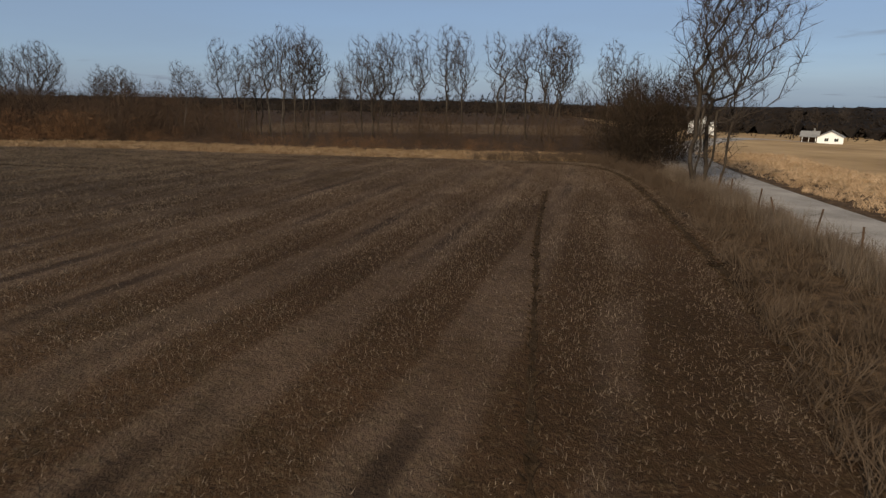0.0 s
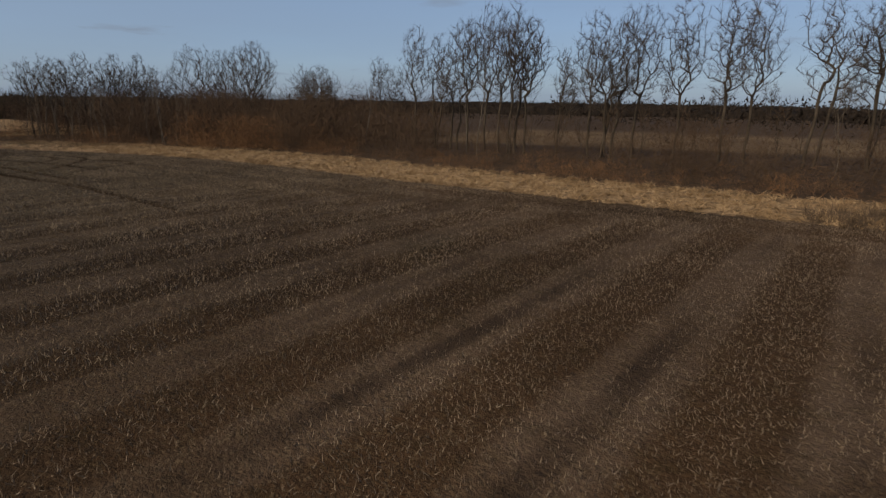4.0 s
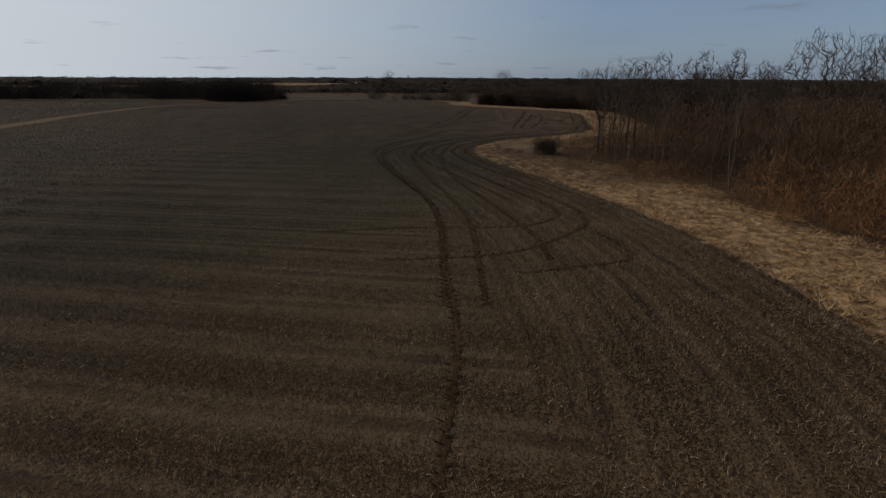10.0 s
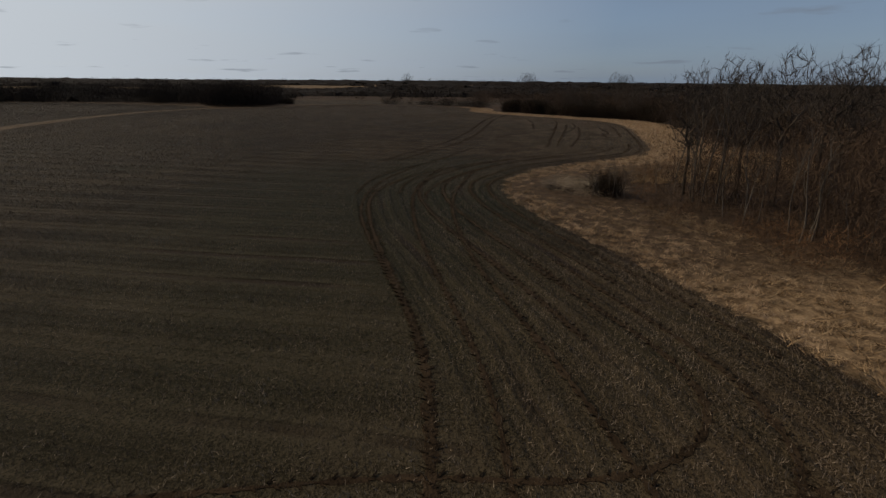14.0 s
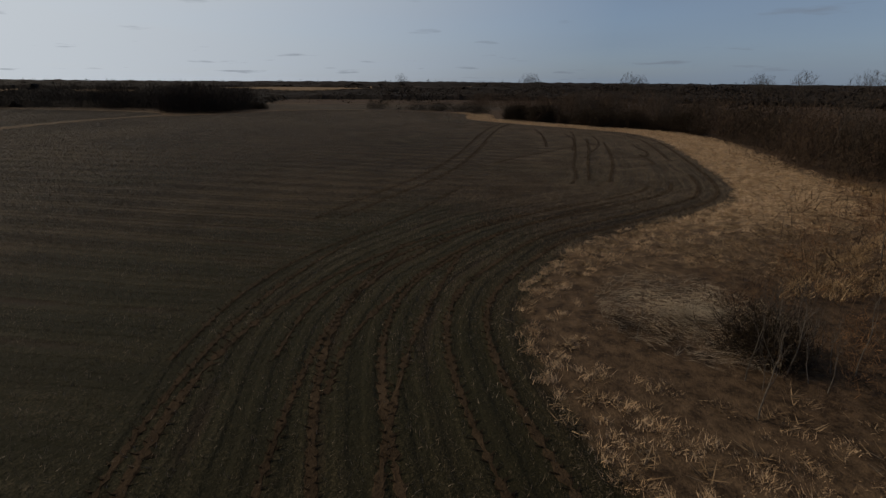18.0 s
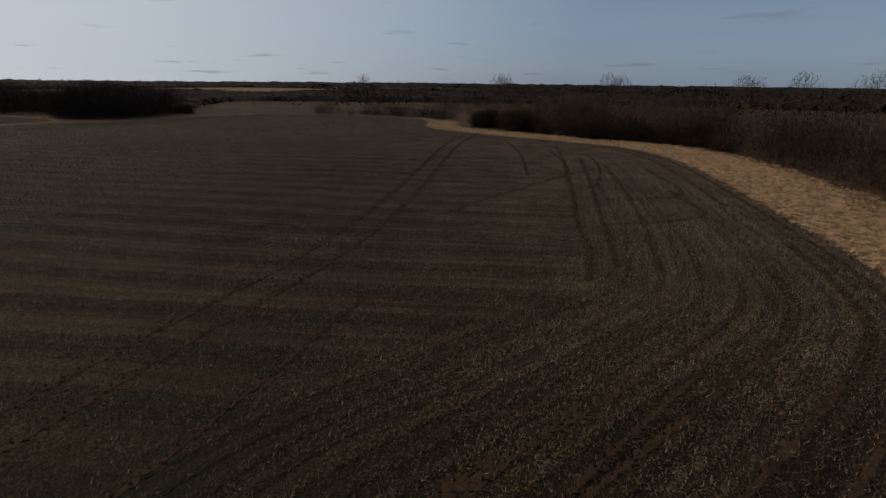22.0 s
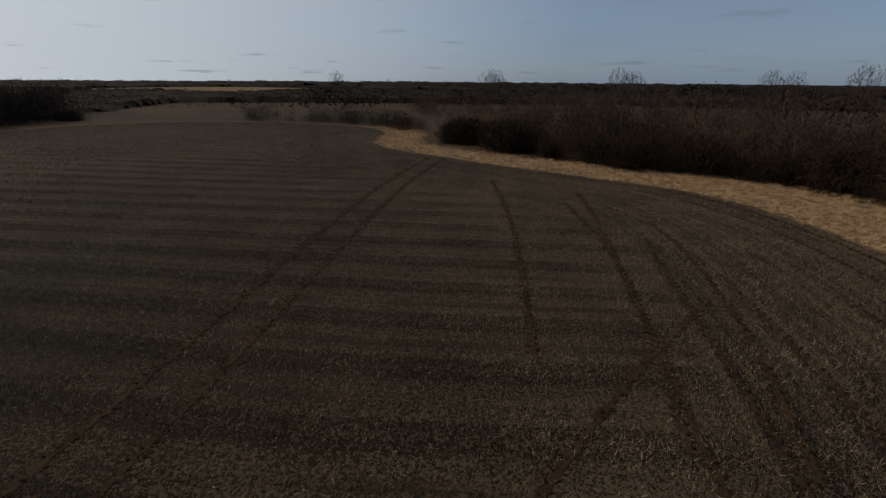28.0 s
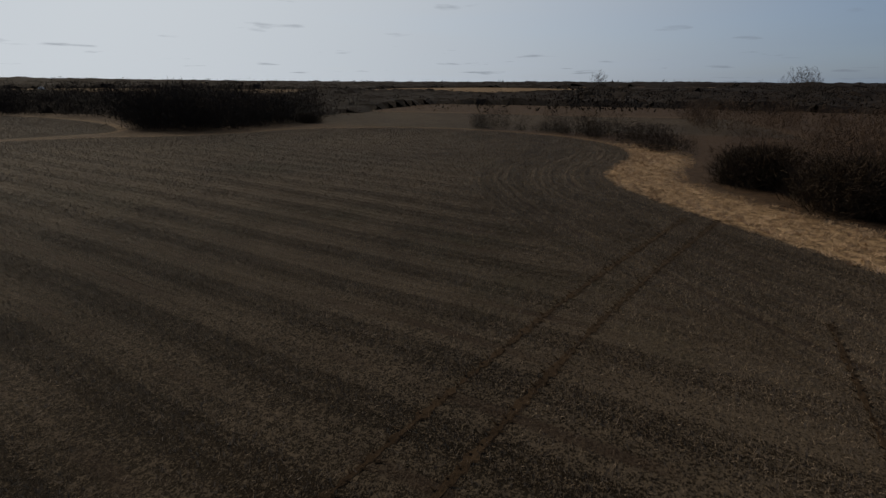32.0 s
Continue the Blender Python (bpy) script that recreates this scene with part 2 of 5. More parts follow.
    dry = s.mix(s.span(g1, 0.40, 0.62), (0.082, 0.051, 0.027), (0.29, 0.195, 0.11))
    dry = s.mix(s.span(g2, 0.35, 0.7, 0.0, 0.6), dry, (0.10, 0.064, 0.033))
    litter = s.mix(s.span(g1, 0.38, 0.62), (0.017, 0.011, 0.007), (0.050, 0.031, 0.018))
    litter = s.mix(s.span(g2, 0.5, 0.7, 0.0, 0.6), litter, (0.085, 0.055, 0.033))
    meadow = s.mix(s.span(s.noise(0.08, 4, 0.6), 0.35, 0.65), (0.20, 0.13, 0.066), (0.33, 0.23, 0.125))
    rest = s.mix(s.attr("meadow"), s.mix(s.attr("dry"), litter, dry), meadow)
    lip = s.math("ADD", edge, s.math("MULTIPLY", s.math("SUBTRACT", s.noise(1.1, 4, 0.7), 0.5), 1.6))
    field = s.span(lip, -0.25, 0.25)
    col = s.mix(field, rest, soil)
    h = s.math("ADD", s.math("MULTIPLY", clod, 0.5), s.math("MULTIPLY", crumb, 0.22))
    ploughed = s.math("MULTIPLY", s.span(rise, 0.0, 1.0, 1.0, 0.25), s.math("SUBTRACT", s.math("MULTIPLY", row, 0.22), s.math("MULTIPLY", track, 0.45)))
    h = s.math("ADD", h, s.math("MULTIPLY", ploughed, field))
    return s.finish(col, 0.86, h, 1.0, 0.26, spec=0.05)


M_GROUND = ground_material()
M_BARK = two_tone("grey_bark", (0.020, 0.016, 0.0125), (0.070, 0.055, 0.042), 0.8, 9.0, 0.9, 0.6, 0.03)
M_PALE = two_tone("pale_bark", (0.042, 0.034, 0.027), (0.125, 0.104, 0.082), 0.6, 6.0, 0.85, 0.4, 0.02)
M_TWIG = two_tone("twigs", (0.03, 0.024, 0.019), (0.075, 0.06, 0.049), 0.3, 5.0, 0.9, 0.2, 0.01, "island", (0.055, 0.042, 0.032))
M_SCRUB = two_tone("scrub_twigs", (0.034, 0.023, 0.016), (0.076, 0.050, 0.033), 0.12, 3.0, 0.9, 0.2, 0.01, "island", (0.066, 0.042, 0.027))
M_RUST = two_tone("rusty_stems", (0.07, 0.035, 0.018), (0.16, 0.085, 0.042), 0.4, 4.0, 0.9, 0.2, 0.01, "island", (0.16, 0.09, 0.045))
M_DRY = two_tone("dry_grass", (0.25, 0.168, 0.10), (0.52, 0.38, 0.25), 0.35, 6.0, 0.8, 0.2, 0.01, "island", (0.24, 0.15, 0.075))
M_STRAW = two_tone("crop_straw", (0.060, 0.042, 0.027), (0.25, 0.192, 0.137), 0.3, 8.0, 0.6, 0.2, 0.01, "island", (0.055, 0.037, 0.024), spec=0.12)
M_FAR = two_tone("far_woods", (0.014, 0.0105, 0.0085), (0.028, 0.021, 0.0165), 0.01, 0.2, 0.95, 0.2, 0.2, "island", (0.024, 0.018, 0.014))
# darker than bark: the shade among the far crowns is in this colour
M_CANOPY_SHADE = two_tone("far_canopy_shade", (0.008, 0.0065, 0.0055), (0.018, 0.014, 0.0115), 0.05, 0.6, 0.95, 0.4, 0.5)
M_TRACK = two_tone("packed_soil", (0.012, 0.0076, 0.0041), (0.042, 0.0275, 0.016), 0.8, 15.0, 0.95, 0.9, 0.06)
M_RUT = two_tone("dry_rut_soil", (0.012, 0.0072, 0.0038), (0.046, 0.030, 0.0170), 1.2, 12.0, 0.95, 0.9, 0.06)
M_BRAMBLE = two_tone("dark_brambles", (0.010, 0.008, 0.0055), (0.028, 0.020, 0.0138), 0.4, 5.0, 0.9, 0.2, 0.01, "island", (0.042, 0.028, 0.018))
M_DULL = two_tone("dull_grass", (0.17, 0.108, 0.056), (0.42, 0.295, 0.175), 0.5, 6.0, 0.85, 0.2, 0.01, "island", (0.10, 0.062, 0.032))
M_TIP = two_tone("matted_grass", (0.11, 0.07, 0.038), (0.33, 0.235, 0.145), 0.5, 6.0, 0.85, 0.2, 0.01, "island", (0.06, 0.037, 0.019))
M_WEED = two_tone("dead_weeds", (0.04, 0.028, 0.019), (0.10, 0.074, 0.052), 0.4, 6.0, 0.9, 0.2, 0.01, "island", (0.07, 0.046, 0.03))
M_VERGE = two_tone("grey_weeds", (0.085, 0.064, 0.047), (0.19, 0.152, 0.118), 0.6, 6.0, 0.9, 0.2, 0.01, "island", (0.06, 0.042, 0.028))
M_STALK = two_tone("bleached_stalks", (0.12, 0.095, 0.066), (0.32, 0.27, 0.20), 0.6, 7.0, 0.8, 0.2, 0.01, "island", (0.20, 0.14, 0.09))
M_GRAVEL = two_tone("pale_gravel", (0.135, 0.123, 0.110), (0.27, 0.248, 0.225), 0.5, 12.0, 0.9, 0.7, 0.03)


# ---- building helpers ----
def tri_mesh(name, verts, tris, material, smooth=False):
    """A mesh from an n x 3 array of corners and an m x 3 array of triangles."""
    verts, tris = np.asarray(verts, np.float32), np.asarray(tris, np.int32)
    me = bpy.data.meshes.new(name)
    me.vertices.add(len(verts))
    me.vertices.foreach_set("co", verts.ravel())
    me.loops.add(tris.size)
    me.loops.foreach_set("vertex_index", tris.ravel())
    me.polygons.add(len(tris))
    me.polygons.foreach_set("loop_start", np.arange(0, tris.size, 3, dtype=np.int32))
    me.polygons.foreach_set("loop_total", np.full(len(tris), 3, np.int32))
    me.polygons.foreach_set("use_smooth", np.full(len(tris), smooth))
    me.materials.append(material)
    me.update()
    me.validate()
    return me


def part(name, bm, material, parent, label=""):
    me = bpy.data.meshes.new(name)
    bm.to_mesh(me)
    bm.free()
    me.materials.append(material)
    ob = new(name, me)
    ob.parent = parent
    return tagged(ob, label)


def mesh_part(name, me, parent, label=""):
    ob = new(name, me)
    ob.parent = parent
    return tagged(ob, label)


def smoothstep(a, b, v):
    k = np.clip((np.asarray(v, float) - a) / (b - a), 0, 1)
    return k * k * (3 - 2 * k)


# ---- the lie of the land ----
def rounded(corners, times=2):
    """A ring or line of corners with its corners cut round."""
    p = np.array(corners, float)
    for _ in range(times):
        q = np.roll(p, -1, 0)
        p = np.stack([0.75 * p + 0.25 * q, 0.25 * p + 0.75 * q], 1).reshape(-1, 2)
    return p


FIELD = rounded([
    (-13, -56), (-9, -36), (-2.6, 7.8), (-1.4, 10.5), (1.2, 17.8), (3.2, 28.8), (4.8, 40.8), (3.6, 45.6), (0, 46.2), (-5, 46.6), (-10.5, 47.5),
    (-16.5, 48.6), (-22, 49.6), (-28, 50.6), (-33, 51.8), (-42, 53.7), (-51, 54.4), (-61, 54), (-70, 52.4), (-76, 51), (-84, 50),
    (-89, 50.6), (-92.5, 53), (-96.5, 56), (-99, 60), (-102, 65), (-106, 71), (-111, 74.3), (-117, 77), (-124, 79.5),
    (-131, 82), (-139, 85), (-150, 88.7), (-160, 89.8), (-167, 88.5), (-172, 84.4), (-180, 78.5), (-186, 74.5),
    (-192, 71), (-200, 66.8), (-208, 66.8), (-214, 69), (-226, 69.5), (-240, 62), (-247, 48), (-247, 30),
    (-240, 14), (-221, 9), (-213, -8), (-197, -15), (-160, -20), (-120, -15), (-80, -22), (-60, -60)])
SOUTH_FIELD = rounded([(-62, -62), (-82, -25), (-120, -18), (-160, -23), (-197, -18), (-214, -11), (-223, -8), (-232, -20), (-240, -34),
                       (-246, -60), (-240, -300), (-62, -300)])


def edge_distance(x, y, ring=FIELD):
    """Metres from the rim of a ring of corners, above 0 inside it."""
    p = np.stack([x, y], -1)
    best, inside = np.full(x.shape, 1e9), np.zeros(x.shape, bool)
    for a, b in zip(ring, np.roll(ring, -1, 0)):
        d = b - a
        k = np.clip(((p - a) @ d) / (d @ d), 0, 1)
        best = np.minimum(best, np.linalg.norm(p - a - k[..., None] * d, axis=-1))
        cross = (a[1] > p[..., 1]) != (b[1] > p[..., 1])
        with np.errstate(divide="ignore", invalid="ignore"):
            at = (b[0] - a[0]) * (p[..., 1] - a[1]) / (b[1] - a[1]) + a[0]
        inside ^= cross & (p[..., 0] < at)
    return np.where(inside, best, -best)


LOOKUP = []


def rim_distance(x, y):
    """edge_distance() of both fields together, looked up on a grid of one metre."""
    if not LOOKUP:
        X, Y = np.meshgrid(np.arange(-330.0, 61.0), np.arange(-130.0, 161.0))
        LOOKUP.append(np.maximum(edge_distance(X, Y), edge_distance(X, Y, SOUTH_FIELD)))
    g = LOOKUP[0]
    u, v = np.clip(x + 330, 0, g.shape[1] - 1.001), np.clip(y + 130, 0, g.shape[0] - 1.001)
    i, j = u.astype(int), v.astype(int)
    fu, fv = u - i, v - j
    return (g[j, i] * (1 - fu) + g[j, i + 1] * fu) * (1 - fv) + (g[j + 1, i] * (1 - fu) + g[j + 1, i + 1] * fu) * fv


TURN, SCALE, SHIFT = radians(-5.5), 0.93, (-6.07, 0.75)


def roadside(x, y):
    """From the plan along the gravel road, whose y runs with the road, to the plan of the whole farm."""
    return (SCALE * (math.cos(TURN) * x - math.sin(TURN) * y) + SHIFT[0], SCALE * (math.sin(TURN) * x + math.cos(TURN) * y) + SHIFT[1])


def road_plan(x, y):
    """From the plan of the whole farm to the plan along the gravel road."""
    a, b = (x - SHIFT[0]) / SCALE, (y - SHIFT[1]) / SCALE
    return math.cos(TURN) * a + math.sin(TURN) * b, -math.sin(TURN) * a + math.cos(TURN) * b


def hill(x, y):
    """Height of the ground."""
    x, y = np.asarray(x, float), np.asarray(y, float)
    ox, oy = road_plan(x, y)
    z = -5.7 * smoothstep(30, 190, oy) * smoothstep(12, 95, ox)
    # an open meadow on a low rise far to the west
    z = z + 2.6 * np.exp(-((x + 690) / 150) ** 2 - ((y + 50) / 110) ** 2)
    r = np.hypot(x + 90, y - 40)
    a = np.arctan2(y - 40, x + 90)
    roll = 0.5 + 0.25 * np.sin(3 * a + 0.6) + 0.25 * np.sin(5 * a - 1.1)
    return z + smoothstep(380, 1700, r) * (1 + 7 * roll) + 0.06 * np.sin(x * 0.11) * np.sin(y * 0.13)


def spaced(lo, hi, step, far, grow=1.18):
    """Grid lines: even between lo and hi, wider and wider out to far."""
    mid, left, right = list(np.arange(lo, hi + 0.01, step)), [], []
    w, v = step, lo
    while v > -far:
        w *= grow
        v -= w
        left.append(v)
    w, v = step, hi
    while v < far:
        w *= grow
        v += w
        right.append(v)
    return np.array(left[::-1] + mid + right)


def build_ground():
    gx, gy = spaced(-262, 34, 1.0, 4600), spaced(-45, 112, 1.0, 4600)
    X, Y = np.meshgrid(gx, gy)
    x, y = X.ravel(), Y.ravel()
    e = rim_distance(x, y)
    out = (y < -129) | (x < -329) | (x > 59) | (y > 159)
    e[out] = np.maximum(edge_distance(x[out], y[out], FIELD[::4]), edge_distance(x[out], y[out], SOUTH_FIELD[::4]))
    # the next field to the west
    e = np.where((x < -249.5) & (x > -300) & (y > -2) & (y < 96), 25.0, e)
    z = hill(x, y) + np.where(e < 0, 0.06, 0.0) * smoothstep(0, 3, -e)
    nx, ny = len(gx), len(gy)
    i = (np.arange(ny - 1)[:, None] * nx + np.arange(nx - 1)).ravel()
    tris = np.concatenate([np.stack([i, i + 1, i + nx + 1], 1), np.stack([i, i + nx + 1, i + nx], 1)])
    me = tri_mesh("ground", np.stack([x, y, z], 1), tris, M_GROUND, True)
    at = me.attributes.new("edge", "FLOAT", "POINT")
    at.data.foreach_set("value", e.astype(np.float32))
    # the dry grass: a strip along the rim, the meadow over the road, and far meadows
    wide = np.where((x < -226) | (y < 40), 1.4, np.where(x < -182, 6.5, np.where(x > -62, 7.4, 9.5)))
    dry = smoothstep(-1.0, -0.74, e / wide) * np.where((x < -226) | (y < 40), 0.3, 1.0)
    dry *= 1 - 0.75 * np.exp(-((x + 84.5) ** 2 + (y - 58.5) ** 2) / 45.0)
    dry *= 1 - 0.85 * smoothstep(-104, -96, x) * smoothstep(-62, -70, x)
    dry *= 1 - 0.8 * smoothstep(-4, 4, x)
    ox, oy = road_plan(x, y)
    dry = np.maximum(dry, 0.2 * smoothstep(-18, -14, e) * smoothstep(-118, -112, x) * smoothstep(-88, -93, x) * smoothstep(40, 50, y))
    dry = np.where((ox > 1.5) & (oy < 50), 0.2, dry)
    far = np.sin(x * 0.006 + 1.0) * np.sin(y * 0.008 + 0.5)
    r = np.hypot(x + 90, y - 40)
    meadow = smoothstep(17, 19, ox - 0.055 * (oy - 16)) * smoothstep(300, 240, oy)
    meadow = np.maximum(meadow, 0.2 * smoothstep(82, 88, y) * smoothstep(135, 118, y) * smoothstep(-48, -40, x))
    meadow = np.maximum(meadow, 0.07 * smoothstep(-302, -298, x) * smoothstep(-248, -250, x) * smoothstep(0, 4, y) * smoothstep(47, 44, y))
    meadow = np.maximum(meadow, 0.04 * smoothstep(-302, -298, x) * smoothstep(-248, -250, x) * smoothstep(47, 50, y) * smoothstep(100, 95, y))
    meadow = np.maximum(meadow, 0.25 * smoothstep(0.3, 0.4, far) * smoothstep(330, 420, r))
    meadow = np.maximum(meadow, 0.32 * smoothstep(1.0, 0.8, ((x + 670) / 140) ** 2 + ((y + 50) / 105) ** 2))
    at = me.attributes.new("meadow", "FLOAT", "POINT")
    at.data.foreach_set("value", meadow.astype(np.float32))
    at = me.attributes.new("dry", "FLOAT", "POINT")
    at.data.foreach_set("value", dry.astype(np.float32))
    tagged(new("ground", me), "brown harvested crop field with dry grass rims", "ground", kind="structure")


build_ground()


# ---- trees ----
def tubes(segs, sides):
    """Corners and triangles of tapered stems; segs: rows of start, end, start radius, end radius."""
    s = np.asarray(segs, float)
    a, b, ra, rb = s[:, :3], s[:, 3:6], s[:, 6], s[:, 7]
    d = b - a
    d /= np.linalg.norm(d, axis=1, keepdims=True) + 1e-9
    ref = np.where(np.abs(d[:, 2:3]) > 0.9, [[1.0, 0, 0]], [[0, 0, 1.0]])
    u = np.cross(d, ref)
    u /= np.linalg.norm(u, axis=1, keepdims=True)
    w = np.cross(d, u)
    ang = np.arange(sides) * 2 * np.pi / sides
    ring = np.cos(ang)[None, :, None] * u[:, None] + np.sin(ang)[None, :, None] * w[:, None]
    lo, hi = a[:, None] + ring * ra[:, None, None], b[:, None] + ring * rb[:, None, None]
    verts = np.concatenate([lo, hi], 1).reshape(-1, 3)
    base = (np.arange(len(s)) * 2 * sides)[:, None]
    k = np.arange(sides)
    k2 = (k + 1) % sides
    t1 = np.stack([base + k, base + k2, base + k2 + sides], -1).reshape(-1, 3)
    t2 = np.stack([base + k, base + k2 + sides, base + k + sides], -1).reshape(-1, 3)
    return verts, np.concatenate([t1, t2])


def spikes(base, tip, radius):
    """Corners and triangles of thin three-sided twigs that run to a point."""
    n = len(base)
    d = tip - base
    d = d / (np.linalg.norm(d, axis=1, keepdims=True) + 1e-9)
    ref = np.where(np.abs(d[:, 2:3]) > 0.9, [[1.0, 0, 0]], [[0, 0, 1.0]])
    u = np.cross(d, ref)
    u /= np.linalg.norm(u, axis=1, keepdims=True)
    w = np.cross(d, u)
    r = np.asarray(radius).reshape(-1, 1) * np.ones((n, 1))
    c = [base + r * (np.cos(q) * u + np.sin(q) * w) for q in (0.0, 2.094, 4.189)]
    verts = np.stack([*c, tip], 1).reshape(-1, 3)
    i = (np.arange(n) * 4)[:, None]
    tris = np.concatenate([i + [0, 1, 3], i + [1, 2, 3], i + [2, 0, 3]])
    return verts, tris


def blades(base, tip, radius, rng):
    """Corners and triangles of flat blades that run to a point, each turned its own way."""
    n = len(base)
    d = tip - base
    side = np.cross(d, rng.normal(0, 1, (n, 3)))
    side /= np.linalg.norm(side, axis=1, keepdims=True) + 1e-9
    side *= np.asarray(radius).reshape(-1, 1) * np.ones((n, 1))
    return np.stack([base - side, base + side, tip], 1).reshape(-1, 3), np.arange(3 * n).reshape(-1, 3)


def grow(rng, height, radius, spread, levels, kids, lift, fork=0.35, stems=1, reach=0.95, wild=1.0, upright=0.16):
    """Stems of one bare tree, level by level. Rows as tubes() takes them, with the level last."""
    rows = []
    step = (height / 16, height / 24, height / 36, height / 48, height / 48)
    crook = tuple(wild * c for c in (0.12, 0.17, 0.22, 0.28, 0.35))

    def limb(at, way, length, r, level):
        n = max(2, int(round(length / step[level])))
        for k in range(n):
            way = way + rng.normal(0, crook[level] * (0.5 if level == 0 and k < n * fork else 1.0), 3) + np.array([0, 0, lift if level else upright])
            way = way / np.linalg.norm(way)
            ra, rb = r * (1 - k / n) ** 0.8, r * (1 - (k + 1) / n) ** 0.8
            end = at + way * length / n
            rows.append((*at, *end, max(ra, 0.004), max(rb, 0.003), level))
            done = (k + 1) / n
            if level < levels and done < 0.97 and (done > fork if level == 0 else done > (0.32 if level == 1 else 0.15)):
                many = kids[level]
                for _ in range(int(many) + (rng.random() < many - int(many))):
                    side = rng.normal(0, 1, 3)
                    side -= way * (side @ way)
                    side /= np.linalg.norm(side) + 1e-9
                    go = way * (1 - spread) + side * spread * rng.uniform(0.6, 1.3)
                    left = length * (1 - done)
                    limb(end, go / np.linalg.norm(go), (left * rng.uniform(0.45, 0.95) + 0.1 * length) * (reach if level == 0 else 0.65 if level == 1 else 0.8),
                         max(rb, 0.15 * r) * (rng.uniform(0.5, 0.85) if level == 0 else rng.uniform(0.35, 0.65)), level + 1)
            at = end

    for k in range(stems):
        lean = rng.normal(0, 0.03 if stems == 1 else 0.07, 3) * (1, 1, 0)
        foot = np.array([rng.normal(0, 0.35), rng.normal(0, 0.35), 0]) * (stems > 1) - (0, 0, 0.3)
        limb(foot, np.array([0, 0, 1.0]) + lean, height * (1.0 if k == 0 else rng.uniform(0.75, 1.0)), radius * (1 if k == 0 else 0.8), 0)
    return np.array(rows)


def tree(name, seed, height, radius, spread, kids, lift, bark, label, levels=4, fork=0.35, stems=1, twig=M_TWIG, thin=0.012, reach=0.95, wild=1.0):
    """A bare tree: trunk with its limbs, and a crown of fine twigs."""
    rng = np.random.default_rng(seed)
    rows = grow(rng, height, radius, spread, levels, kids, lift, fork, stems, reach, wild)
    top = rows[:, 5].max()
    rows[:, [0, 1, 2, 3, 4, 5]] *= height / top
    # flare at the foot
    rows[(rows[:, 2] < 0.2) & (rows[:, 8] == 0), 6] *= 1.35
    ob = new(name)
    thick = rows[rows[:, 8] <= 1]
    v, t = tubes(thick[:, :8], 6)
    mesh_part("trunk", tri_mesh("trunk", v, t, bark, True), ob)
    fine = rows[(rows[:, 8] >= 2) & (rows[:, 8] < 4)].copy()
    fine[:, 6:8] = np.maximum(fine[:, 6:8], thin)
    v, t = tubes(fine[:, :8], 3)
    last = rows[rows[:, 8] == 4]
    if len(last):
        v2, t2 = blades(last[:, :3], last[:, :3] + (last[:, 3:6] - last[:, :3]) * 2.2, 1.5 * thin, rng)
        v, t = np.concatenate([v, v2]), np.concatenate([t, t2 + len(v)])
    mesh_part("crown", tri_mesh("crown", v, t, twig), ob)
    return tagged(ob, label, "tree", "bare trees")


